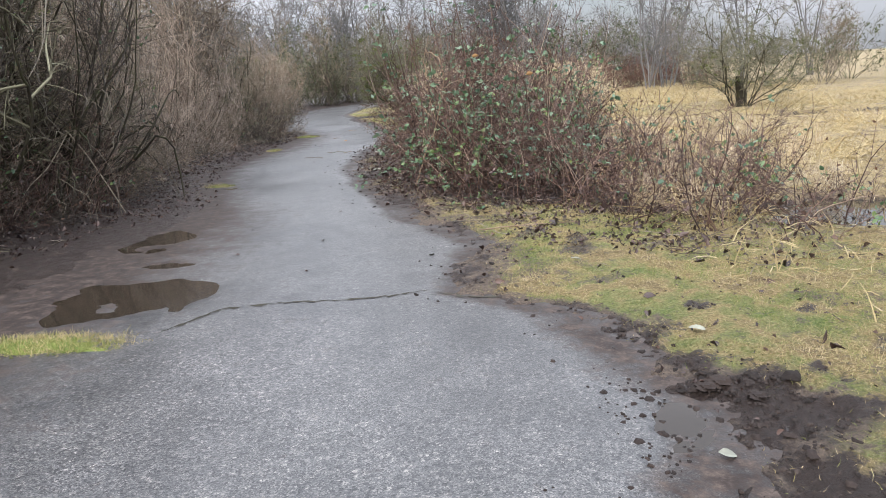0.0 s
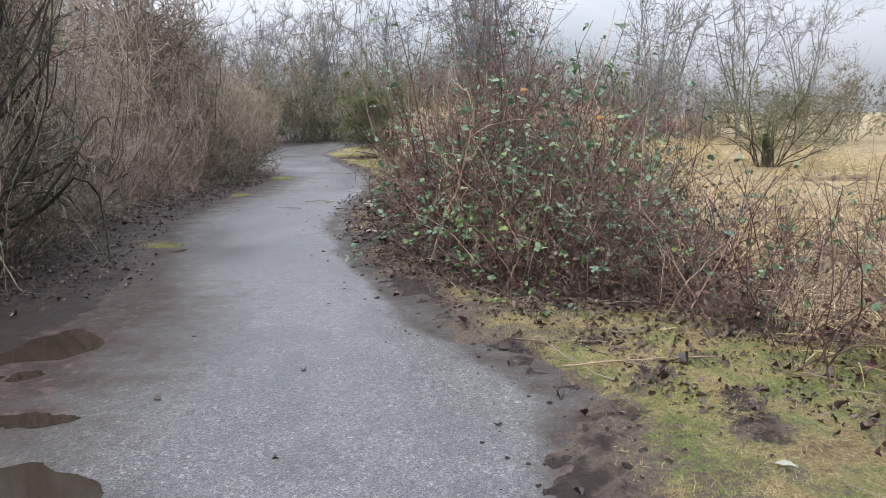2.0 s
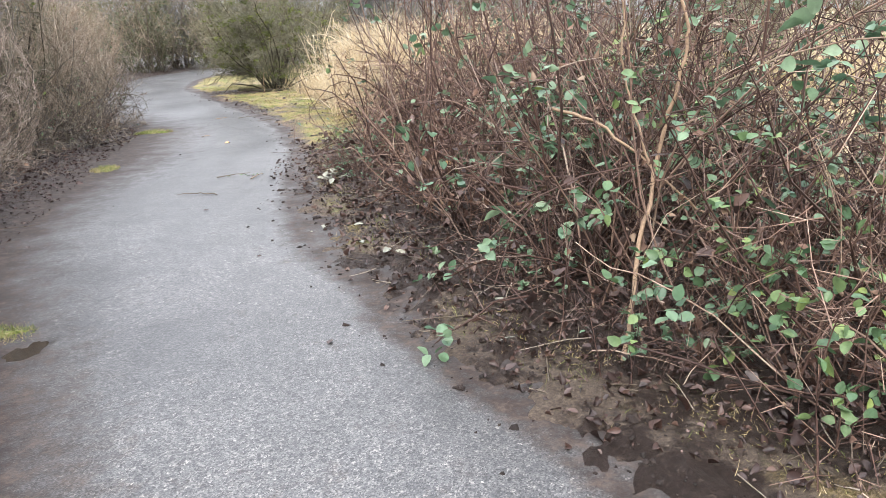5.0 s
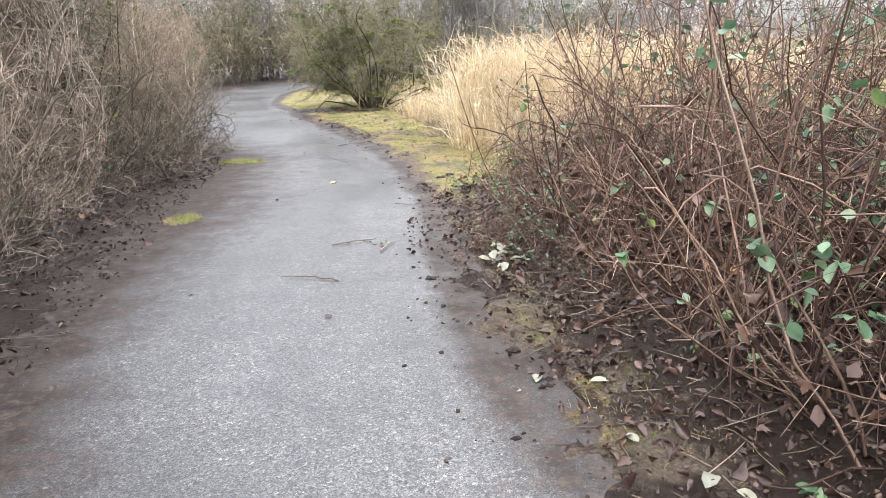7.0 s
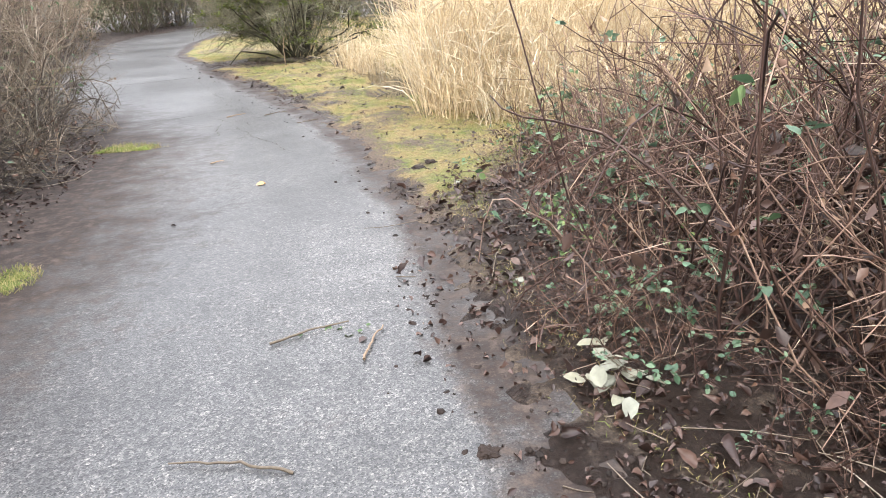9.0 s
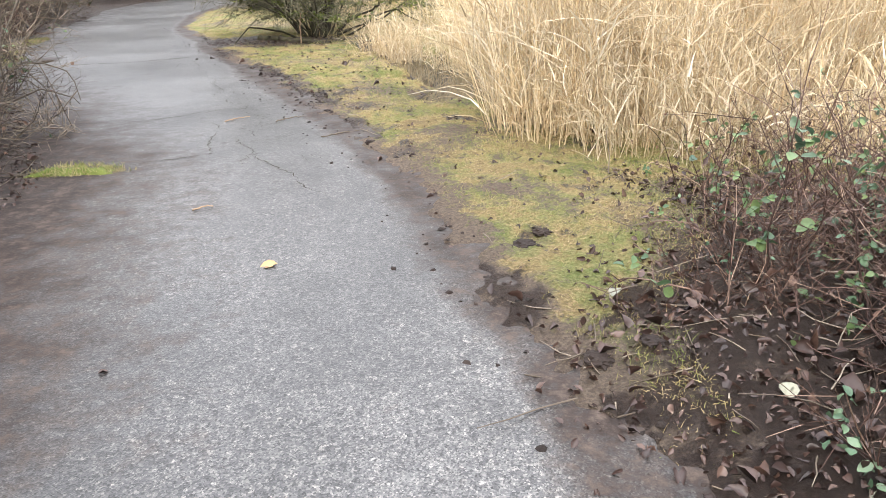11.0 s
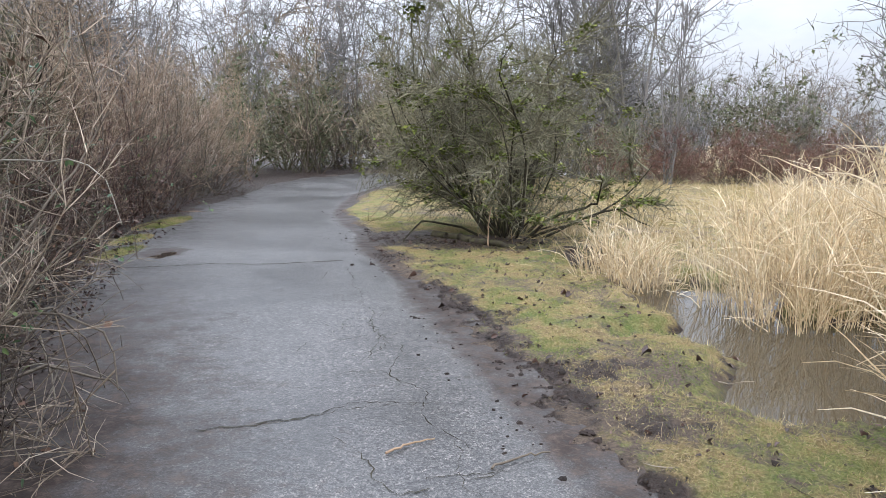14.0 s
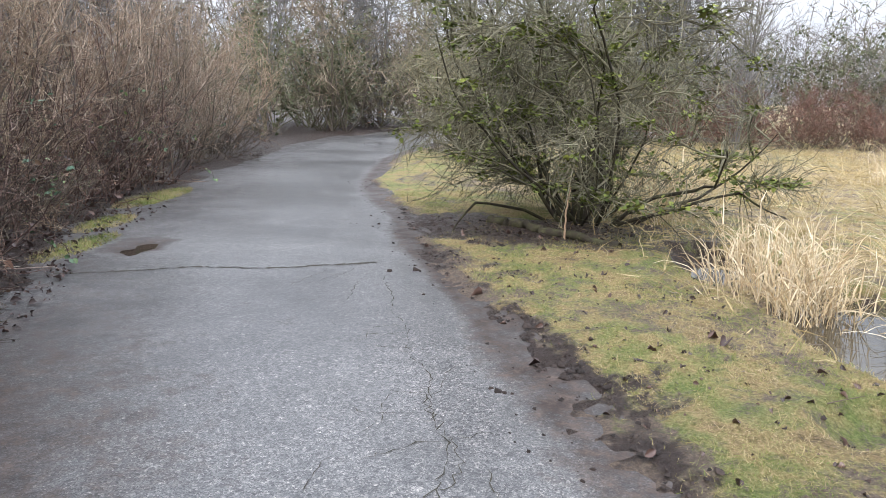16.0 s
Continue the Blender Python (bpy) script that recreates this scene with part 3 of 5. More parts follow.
def build_path():
    ys = np.concatenate([np.arange(-12, 2, 0.2), np.arange(2, 28, 0.045), np.arange(28, 50, 0.2)])
    u = np.linspace(0, 1, 101)
    L, R = left_edge(ys) - 0.35, right_edge(ys) + 0.3
    X = L[:, None] + (R - L)[:, None] * u[None]
    Y = np.repeat(ys[:, None], len(u), 1)
    Z = asphalt_height(X, Y)
    idx = np.arange(X.size).reshape(X.shape)
    f = np.stack([idx[:-1, :-1], idx[:-1, 1:], idx[1:, 1:], idx[1:, :-1]], -1).reshape(-1, 4)
    me = mesh_of("path", np.stack([X, Y, Z], -1), [f], ASPHALT, True)
    dl, dr = X - left_edge(Y), right_edge(Y) - X
    # Dirt along the left edge, widened to hold the hedge's shade in the colour.
    dirt_shade = np.clip(1.3 - dl / np.interp(Y, (7, 9, 14, 16, 22, 24), (1.15, 0.6, 0.65, 1.25, 1.25, 0.9)), 0, 1) * np.clip((25 - Y) / 4, 0.35, 1)
    dirt_shade = np.maximum(dirt_shade, np.clip(0.75 - dr / (0.24 + 0.13 * fbm(X, Y, 1.4, 3, 44.0)), 0, 0.75))
    dirt_shade = np.maximum(dirt_shade, 0.75 * np.clip(1.25 - np.hypot((X + 1.95) / 0.95, (Y - 6.3) / 2.4) + 0.25 * fbm(X, Y, 1.6, 3, 47.0), 0, 1) + 0.7 * blob(X, Y, -5.9, 25.1, 0.25, 0.4))
    a = me.attributes.new("dirt_shade", "FLOAT", "POINT")
    a.data.foreach_set("value", np.clip(dirt_shade, 0, 1).astype(np.float32).ravel())
    return tagged(new("path", me), "wet grey asphalt footpath with worn edges", "path", kind="structure")


path = build_path()


def crack(points, width, seed):
    """A jagged dirt-filled crack along a line of the plan."""
    rng = np.random.default_rng(seed)
    p = np.array(points, float)
    seg = np.concatenate([[0], np.cumsum(np.linalg.norm(np.diff(p, axis=0), axis=1))])
    s = np.arange(0, seg[-1], 0.035)
    x, y = np.interp(s, seg, p[:, 0]) + rng.normal(0, 0.010, len(s)), np.interp(s, seg, p[:, 1]) + rng.normal(0, 0.010, len(s))
    x, y = x + 0.02 * np.sin(s * 9 + seed), y + 0.02 * np.sin(s * 7 + seed * 2)
    w = width * np.clip(rng.normal(0.8, 0.5, len(s)), 0.08, 2) * np.clip(np.minimum(s, seg[-1] - s) / 0.1, 0.1, 1)
    d = unit(np.gradient(np.stack([x, y], 1), axis=0))
    z = asphalt_height(x, y) + 0.003
    a = np.stack([x - d[:, 1] * w, y + d[:, 0] * w, z], 1)
    b = np.stack([x + d[:, 1] * w, y - d[:, 0] * w, z], 1)
    v = np.stack([a, b], 1).reshape(-1, 3)
    i = np.arange(len(s) - 1) * 2
    part("crack", mesh_of("crack", v, [np.stack([i, i + 1, i + 3, i + 2], 1)], CRACK), path, "dirt-filled crack")


CRACKS = (
    ((-0.85, 4.37), (-0.59, 4.8), (-0.07, 4.85), (0.39, 4.9), (0.7, 4.98)), ((0.7, 4.95), (1.03, 4.78), (1.4, 4.77)),
    ((-3.36, 18.95), (-3.0, 19.06), (-2.84, 19.17), (-2.9, 19.84)), ((-2.69, 19.6), (-2.5, 19.0), (-2.2, 18.4), (-2.04, 18.0)),
    ((-3.6, 20.45), (-2.87, 20.78), (-2.65, 20.85)), ((-2.72, 20.0), (-2.3, 20.11)),
    ((-6.0, 24.05), (-5.14, 24.42), (-4.36, 24.59), (-3.85, 24.9)), ((-3.77, 20.41), (-3.3, 20.56), (-3.04, 20.81), (-2.7, 20.85)),
    ((-3.28, 21.5), (-3.03, 21.66), (-3.22, 22.49), (-3.55, 23.66), (-3.75, 24.5)), ((-3.11, 20.42), (-2.94, 20.22)),
    ((-3.0, 21.3), (-2.75, 21.0), (-2.7, 20.6), (-2.5, 20.3)), ((-4.0, 18.86), (-3.75, 18.95), (-3.36, 18.93)),
    ((-3.01, 20.26), (-2.87, 20.0), (-2.75, 19.91), (-2.56, 20.01), (-2.39, 20.1)), ((-3.43, 22.42), (-3.23, 22.45), (-3.11, 21.86), (-3.08, 21.51)),
)
for k, line in enumerate(CRACKS):
    crack(line, (0.013, 0.012, 0.0045, 0.003, 0.003, 0.0022, 0.015, 0.004, 0.002, 0.0024, 0.002, 0.006, 0.0024, 0.0028)[k], k + 1)
web = np.random.default_rng(77)
for k in range(26):
    cy = web.uniform(18.2, 24.6)
    cx = float(right_edge(cy)) - abs(web.normal(0.0, 0.5)) - 0.35
    a, n = web.choice([0.2, 1.5]) + web.normal(0, 0.35), web.uniform(0.2, 0.7)
    crack([(cx + (q - 1.5) * n / 3 * math.cos(a) + web.normal(0, 0.03), cy + (q - 1.5) * n / 3 * math.sin(a) + web.normal(0, 0.03)) for q in range(4)], web.uniform(0.0012, 0.0026), 40 + k)


def water_sheet(name, cx, cy, rx, ry, z, mat, label, kind_word, wob=0.16, seed=0.0):
    a = np.linspace(0, 2 * np.pi, 72, endpoint=False)
    r = 1 + wob * np.sin(3 * a + seed) + wob * 0.7 * np.sin(5 * a + 2 * seed) + wob * 0.4 * np.sin(9 * a + 3 * seed)
    v = np.concatenate([[[cx, cy, z]], np.stack([cx + rx * r * np.cos(a), cy + ry * r * np.sin(a), np.full(72, z)], 1)])
    i = np.arange(72)
    me = mesh_of(name, v, [np.stack([np.zeros(72, int), i + 1, (i + 1) % 72 + 1], 1)], mat)
    return tagged(new(name, me), label, kind_word, kind="structure")


water_sheet("pond_water", 1.0, 22.9, 3.6, 3.4, -0.085, WATER, "shallow brown pond water among dry reeds", "water", 0.02)
water_sheet("pond_water", 4.2, 6.9, 1.5, 1.5, -0.085, WATER, "shallow puddle in the flattened straw", "water", 0.02)
water_sheet("pond_water", 8.6, 17.6, 3.0, 1.6, -0.085, WATER, "shallow standing water beside a hawthorn", "water", 0.02)
for k, (cx, cy, rx, ry) in enumerate(PUDDLES):
    water_sheet("puddle", cx, cy, rx * 1.35, ry * 1.35, -0.0072 - 0.0004 * k, PUDDLE, "shallow muddy puddle on wet asphalt", "puddle", 0.1, k * 1.7)


# ---- shrubs, hedges and trees ----
def shrub_parts(seed, height, spread, stems, twigs, fine, bark, twig, lean=0.45, leaf=None, leaf_n=0, leaf_size=0.05, droop=-0.02, rad=0.016, fine_w=0.005, long=0.36, bends=2):
    """A many-stemmed bush of bare twigs, its base at the origin."""
    rng = np.random.default_rng(seed)
    a = rng.uniform(0, 2 * np.pi, stems)
    start = np.stack([np.cos(a), np.sin(a), np.zeros(stems)], 1) * rng.uniform(0.02, 0.25, (stems, 1)) * spread
    start[:, 2] = -0.06
    way = np.stack([np.cos(a) * lean, np.sin(a) * lean, np.ones(stems)], 1) + rng.normal(0, 0.2, (stems, 3))
    main = grow(rng, start, way, height * rng.uniform(0.7, 1.1, stems), 9, 0.17, droop)
    main = bend_in(main, spread * 1.3)
    s, w, _ = sprout(rng, main, stems * 6, 0.9, 0.15, 0.98)
    second = grow(rng, s, w, height * long * rng.uniform(0.5, 1.2, len(s)), 5 if long > 0.4 else 4, 0.2, 0.03 if long < 0.4 else -0.04)
    second = tame(second, spread * 1.25)
    s, w, _ = sprout(rng, second, twigs, 1.0, 0.1, 1.0)
    third = grow(rng, s, w, height * 0.16 * rng.uniform(0.5, 1.3, len(s)), 2, 0.25, 0.04)
    third = tame(third, spread * 1.3)
    s, w, _ = sprout(rng, third, fine, 1.1, 0.05, 1.0)
    fourth = grow(rng, s, w, height * 0.085 * rng.uniform(0.5, 1.4, len(s)), bends, 0.28, 0.03)
    fourth = tame(fourth, spread * 1.38)
    stem_me = mesh_of("stems", *join([tubes(rng, main, rad, rad * 0.35, 4)]), bark, True)
    twig_me = mesh_of("twigs", *join([tubes(rng, second, rad * 0.45, rad * 0.15), tubes(rng, third, rad * 0.26, rad * 0.12), blades(rng, fourth, fine_w, fine_w * (0.2 if bends > 1 else 0.5))]), twig)
    out = [("stem_clump", stem_me), ("crown", twig_me)]
    if bends > 1:
        s, w, _ = sprout(rng, main, 34, 0.8, 0.1, 0.95)
        arch = grow(rng, s, w, height * rng.uniform(0.3, 0.75, len(s)), 8, 0.16, -0.07)
        arch = bend_in(arch, spread * 1.45)
        for one in arch[:8]:
            out.append(("branch", mesh_of("branch", *tubes(rng, one[None], rng.uniform(0.006, 0.0095), 0.002, 5), TWIG_PALE, True)))
        out.append(("branch_spray", mesh_of("branch_spray", *tubes(rng, arch[8:], rng.uniform(0.0035, 0.007, len(s) - 8), 0.002, 4), TWIG_PALE, True)))
    if leaf_n:
        s, _, _ = sprout(rng, np.concatenate([third]), leaf_n, 1, 0.2, 1.0)
        out.append(("foliage", mesh_of("leaves", *leaves(rng, s, leaf_size * rng.uniform(0.6, 1.3, leaf_n), 0.4, coarse=True), leaf)))
    return out


def thing(name, parts, m, label, category, group="", labels=()):
    base = new(name)
    base.matrix_world = m
    for n, me in parts:
        tagged(part(n, me, base), kind="stuff" if n in ("plume", "moss", "branch_spray", "litter") else "")
    return tagged(base, label, category, group)


def place(rng, x, y, scale=1.0, tilt=6):
    z = float(ground_height(np.array([x]), np.array([y]))[0])
    return pose(x, y, z, rng.uniform(-tilt, tilt), rng.uniform(-tilt, tilt), rng.uniform(0, 360)) @ Matrix.Scale(scale, 4)


RNG = np.random.default_rng(11)
DARK = [shrub_parts(24 + k, 3.6, 1.15, 13, 420, 1100, BARK_HAW, TWIG_SHADED, 0.65, LEAF, 60, 0.06, -0.06, 0.017, 0.006, 0.5) for k in range(3)]
ROSE = [shrub_parts(27 + k, 3.3, 1.1, 16, 480, 1500, BARK, TWIG_ROSE, 0.5, droop=-0.04) for k in range(2)]
RED = [shrub_parts(30 + k, 3.2, 1.1, 18, 460, 1350, BARK, TWIG_RED, 0.45, LEAF_BROWN, 70) for k in range(3)]
ARCH = [shrub_parts(35 + k, 3.0, 1.2, 15, 520, 1700, BARK, TWIG_TAN, 0.95, LEAF_BROWN, 40, 0.05, -0.09, 0.013, long=0.62) for k in range(3)]
LOW = [shrub_parts(40 + k, 1.5, 0.95, 14, 190, 650, BARK, (TWIG, TWIG_SHADED)[k], 0.75, (LEAF, LEAF_BROWN)[k], 60, 0.06, -0.06, 0.008, bends=1) for k in range(2)]
LOW_PALE = [shrub_parts(43 + k, 1.5, 0.95, 14, 190, 650, BARK, (TWIG_ROSE, TWIG_TAN)[k], 0.75, LEAF_BROWN, 40, 0.05, -0.06, 0.008, bends=1) for k in range(2)]
FAR = [shrub_parts(45 + k, 3.8, 1.25, 9, 200, 720, BARK, (TWIG, TWIG_FAR)[k], 0.4, fine_w=0.018, bends=1) for k in range(2)]
OLIVE = [shrub_parts(50 + k, 3.4, 1.35, 10, 240, 800, BARK_MOSS, TWIG_OLIVE, 0.6, LEAF_DARK, 700, 0.11, fine_w=0.018, bends=1) for k in range(2)]


def put(kind, name, x, y, scale, label, category, group="", tilt=5):
    me = kind[int(RNG.integers(0, len(kind)))]
    s = scale * RNG.uniform(0.88, 1.12)
    return thing(name, me, place(RNG, x, y, s, tilt), label, category, group)


HEDGE_LABELS = {id(DARK): "dark tangled shrub with pale twigs and few leaves", id(ROSE): "pale rose-grey shrub of dense fine bare twigs", id(RED): "bare red-brown twiggy shrub in the dense hedge",
                id(ARCH): "arching bare brown shrub hanging towards the path", id(FAR): "tall bare shrub at the back of the hedge"}


def hedge_shrub(kind, x, y, scale):
    put(kind, "hedge_shrub", x, y, scale, HEDGE_LABELS[id(kind)], "shrub", "hedge beside the path")


y = 4.0
while y < 35:
    hx = float(np.interp(y, HEDGE_Y, HEDGE_X))
    front = DARK if y < 9.6 else ROSE if y < 16.4 else ARCH if y < 26 else RED
    hedge_shrub(front, hx - (1.0 if 20.5 < y < 26 else 0.75) + RNG.uniform(-0.15, 0.15), y, 0.92 if y < 9.6 else 0.78 if y < 26 else 0.88)
    if y < 10:
        hedge_shrub(DARK, hx - 1.5 + RNG.uniform(-0.2, 0.2), y + 0.2, 1.25)
    foot = LOW if y < 9.6 or y > 16.5 else LOW_PALE
    put(foot, "low_shrub", hx - 0.45 + RNG.uniform(-0.1, 0.1), y + 0.4, 0.8, "low tangle of bare brown stems at the hedge's foot", "shrub", "low growth at the hedge's foot")
    if y < 27:
        put(foot, "low_shrub", hx - 0.2 + RNG.uniform(-0.1, 0.1), y - 0.1, 0.6, "low tangle of bare brown stems at the hedge's foot", "shrub", "low growth at the hedge's foot")
    hedge_shrub(DARK if y < 10 else FAR if y > 14 else ROSE, hx - 2.1 + RNG.uniform(-0.3, 0.3), y + 0.5, 1.5 if y < 10 else 1.25 if y < 14 else 1.05)
    y += 1.0
for k in range(11):
    y = 6 + k * 2.8
    hedge_shrub(DARK if y < 12 else FAR, float(np.interp(y, HEDGE_Y, HEDGE_X)) - 3.6, y, 1.6 if y < 12 else 1.3)


# ---- bramble mound beside the path ----
def bramble_parts(seed, height, green, dead, fill=1.0):
    rng = np.random.default_rng(seed)
    n = int(90 * fill)
    start = np.concatenate([rng.uniform(-0.7, 0.7, (n, 2)), np.full((n, 1), -0.05)], 1)
    way = rng.normal(0, 0.42, (n, 3)) + np.array([0, 0, 1.0])
    canes = grow(rng, start, way, height * rng.uniform(0.6, 1.7, n), 8, 0.15, -0.10)
    canes = bend_in(canes, 1.35)
    canes[:, 1:, 2] = np.maximum(canes[:, 1:, 2], 0.03)
    s, w, _ = sprout(rng, canes, int(560 * fill), 1.0, 0.05, 0.95)
    side = grow(rng, s, w, rng.uniform(0.15, 0.6, len(s)), 2, 0.28, -0.05)
    s, w, _ = sprout(rng, side, int(1500 * fill), 1.1, 0.1, 1.0)
    fine = grow(rng, s, w, rng.uniform(0.06, 0.25, len(s)), 1, 0.3)
    side, fine = tame(side, 1.15), tame(fine, 1.2)
    out = [("stem_clump", mesh_of("canes", *tubes(rng, canes, rng.uniform(0.004, 0.0085, n), 0.0025), CANE, True)),
           ("crown", mesh_of("side_shoots", *join([tubes(rng, side, 0.003, 0.0012), blades(rng, fine, 0.004, 0.002)]), CANE))]
    s, _, _ = sprout(rng, np.concatenate([canes]), green, 1.0, 0.35, 1.0)
    s = s + rng.normal(0, 0.05, s.shape)
    size = rng.uniform(0.035, 0.07, green)
    out.append(("foliage", mesh_of("green_leaves", *leaves(rng, trios(rng, s, size), np.repeat(size, 3), 0.45, 0.7), LEAF if seed % 2 else LEAF_BLUE)))
    # Dead leaves low down, added also to paint the bush's shaded base dark.
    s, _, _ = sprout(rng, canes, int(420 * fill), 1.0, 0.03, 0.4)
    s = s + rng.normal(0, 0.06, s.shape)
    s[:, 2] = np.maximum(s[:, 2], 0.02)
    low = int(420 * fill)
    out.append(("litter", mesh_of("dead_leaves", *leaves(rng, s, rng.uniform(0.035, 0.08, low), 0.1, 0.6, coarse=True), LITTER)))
    s, _, _ = sprout(rng, side, dead, 1.0, 0.2, 1.0)
    out.append(("withered_foliage", mesh_of("withered_leaves", *leaves(rng, s, rng.uniform(0.018, 0.042, dead), -0.2, curl=0.5, coarse=True), LEAF_BROWN)))
    return out


BRAMBLE = [bramble_parts(61 + k, 1.5, 250, 420) for k in range(4)]
BRAMBLE_BARE = [bramble_parts(71 + k, 1.5, 28, 340) for k in range(2)]
BRAMBLE_THIN = [bramble_parts(81 + k, 1.1, 22, 60, 0.28) for k in range(2)]
BRAMBLE_LEAFY = [bramble_parts(85 + k, 0.75, 75, 40, 0.2) for k in range(2)]
GREEN_LABEL, BARE_LABEL = "bramble bush of red-brown canes with green leaves", "nearly leafless bramble bush of dense brown canes"
for y, xs, top in ((8.55, (1.55,), 0.8), (9.2, (1.15,), 1.0), (10.1, (0.9, 1.8), 1.1), (11.1, (0.7, 1.6), 1.1), (12.1, (0.5, 1.4), 1.12),
                   (13.1, (0.35, 1.3), 1.1), (14.0, (0.2, 1.2, 2.1), 1.05), (14.9, (0.15, 1.1), 0.95), (15.7, (0.35, 1.3), 0.55), (16.4, (0.75, 1.7), 0.42)):
    for k, x in enumerate(xs):
        bare = 12.0 < y < 15.5 and k == 0
        put(BRAMBLE_BARE if bare else BRAMBLE, "bramble_bush", x + RNG.uniform(-0.1, 0.1), y, top, BARE_LABEL if bare else GREEN_LABEL, "bramble", "bramble thicket beside the path", 4)
for x, y in ((2.35, 8.0), (3.0, 7.3), (2.0, 7.5), (2.6, 6.7), (3.3, 6.2), (3.7, 6.9), (2.9, 7.8), (3.6, 8.3), (1.9, 8.0), (2.2, 9.0), (2.7, 9.9), (3.3, 9.0), (2.6, 11.2), (0.15, 17.5), (0.6, 17.0), (0.1, 16.6), (-0.05, 16.1), (0.9, 17.8)):
    put(BRAMBLE_THIN, "bramble_bush", x, y, 0.8 if y < 14 else 0.55, "thin bramble with few leaves among straw", "bramble", "bramble thicket beside the path", 4)


for y in (5.2, 6.3, 7.5, 8.6, 22.2, 23.4, 24.6, 25.8, 27.2, 28.6):
    put(BRAMBLE_BARE, "bramble_bush", float(np.interp(y, HEDGE_Y, HEDGE_X)) - 0.55, y, 0.72 if y < 20 else 0.95, "brown dead bramble tangle at the hedge's foot", "bramble", "brambles at the hedge's foot", 5)
for x, y in ((-0.92, 14.15), (-0.75, 13.95), (-0.45, 13.2), (-0.45, 16.3)):
    put(BRAMBLE_THIN, "bramble_bush", x, y, 0.3, "small leafy bramble sprig at the verge", "bramble", "bramble thicket beside the path", 4)


for x, y, sc in ((-0.05, 15.9, 0.9), (0.4, 16.3, 1.0), (-0.3, 15.2, 0.7), (-0.55, 14.6, 0.55), (0.2, 16.9, 0.7), (-0.55, 13.9, 0.5), (0.9, 8.35, 0.8), (0.35, 9.3, 0.7), (0.1, 10.3, 0.6)):
    put(BRAMBLE_LEAFY, "bramble_bush", x, y, sc, "leafy green bramble shoots at the thicket's edge", "bramble", "leafy bramble shoots beside the path", 4)


def curve_tube(points, r0, r1, mat, sides=6, wob=0.0, seed=1):
    """A smooth tapering tube through a few places."""
    rng = np.random.default_rng(seed)
    p = np.array(points, float)
    t = np.linspace(0, len(p) - 1, 6 * (len(p) - 1) + 1)
    q = np.stack([np.interp(t, np.arange(len(p)), p[:, i]) for i in range(3)], 1)
    for _ in range(3):
        q[1:-1] = (q[:-2] + 2 * q[1:-1] + q[2:]) / 4
    q = q + rng.normal(0, wob, q.shape)
    return tubes(rng, q[None], r0, r1, sides)


pale = new("pale_cane")
pale.location = (0.12, 9.2, 0)
for pts, r in ((((0, 0, -0.03), (0.12, 0.17, 0.35), (0.29, 0.4, 0.75), (0.36, 0.38, 1.05), (0.42, 0.36, 1.3), (0.36, 0.42, 1.55), (0.2, 0.5, 1.62)), 0.011),
               (((-0.05, 0.75, 1.0), (0.12, 0.6, 0.95), (0.29, 0.4, 0.75), (0.55, 0.4, 0.52), (0.9, 0.45, 0.3)), 0.008),
               (((0.29, 0.41, 0.76), (0.2, 0.5, 1.1), (0.16, 0.5, 1.5), (0.25, 0.5, 1.8)), 0.006)):
    part("cane", mesh_of("cane", *curve_tube(pts, r, r * 0.5, CANE_PALE, 6, 0.006), CANE_PALE, True), pale)
tagged(pale, "forked pale dead cane standing in front of brambles", "cane")


# ---- reeds, straw and short grass ----
def reed_parts(seed, height, stalks, plume):
    rng = np.random.default_rng(seed)
    a, r = rng.uniform(0, 2 * np.pi, stalks), 0.34 * np.sqrt(rng.random(stalks))
    start = np.stack([r * np.cos(a), r * np.sin(a), np.full(stalks, -0.1)], 1)
    way = np.stack([np.cos(a) * r * 0.5, np.sin(a) * r * 0.5, np.ones(stalks)], 1) + rng.normal(0, 0.10, (stalks, 3))
    st = grow(rng, start, way, height * rng.uniform(0.55, 1.15, stalks), 4, 0.05, -0.02)
    s, w, _ = sprout(rng, st, stalks * 3, 0.5, 0.1, 0.95)
    lv = grow(rng, s, w, height * rng.uniform(0.2, 0.5, len(s)), 4, 0.12, -0.22)
    out = [("stem_clump", mesh_of("stalks", *blades(rng, st, 0.007, 0.003), STRAW)), ("foliage", mesh_of("reed_leaves", *blades(rng, lv, rng.uniform(0.006, 0.014, len(s)), 0.002), STRAW))]
    if plume:
        tips = st[rng.integers(0, stalks, plume), -1]
        s = np.repeat(tips, 7, 0)
        pl = grow(rng, s, np.array([0.3, 0, 0.6]) + rng.normal(0, 0.35, s.shape), 0.11, 2, 0.2, -0.15)
        out.append(("plume", mesh_of("plumes", *blades(rng, pl, 0.008, 0.004), STRAW)))
    return out


REED = [reed_parts(90 + k, 1.35, 115, 14) for k in range(3)]
REED_LOW = [reed_parts(95 + k, 0.7, 100, 4) for k in range(2)]
REED_LABEL = "clump of tall dry straw-coloured reeds"
spots = [(x, y) for y in np.arange(18.9, 20.3, 0.45) for x in np.arange(-0.3, 3.6, 0.5) if x > -0.35 + 0.9 * max(0, 19.3 - y)]
spots += [(-0.15, 20.55), (0.25, 20.7), (0.65, 20.6)]
spots += [(x, y) for y in (22.95, 23.45) for x in np.arange(-0.2, 3.8, 0.5)]
for x, y in spots:
    put(REED, "reed_clump", x + RNG.uniform(-0.15, 0.15), y + RNG.uniform(-0.12, 0.12), 1.0 if y < 21 else 0.85, REED_LABEL, "reeds", "reed bed by the pond", 5)
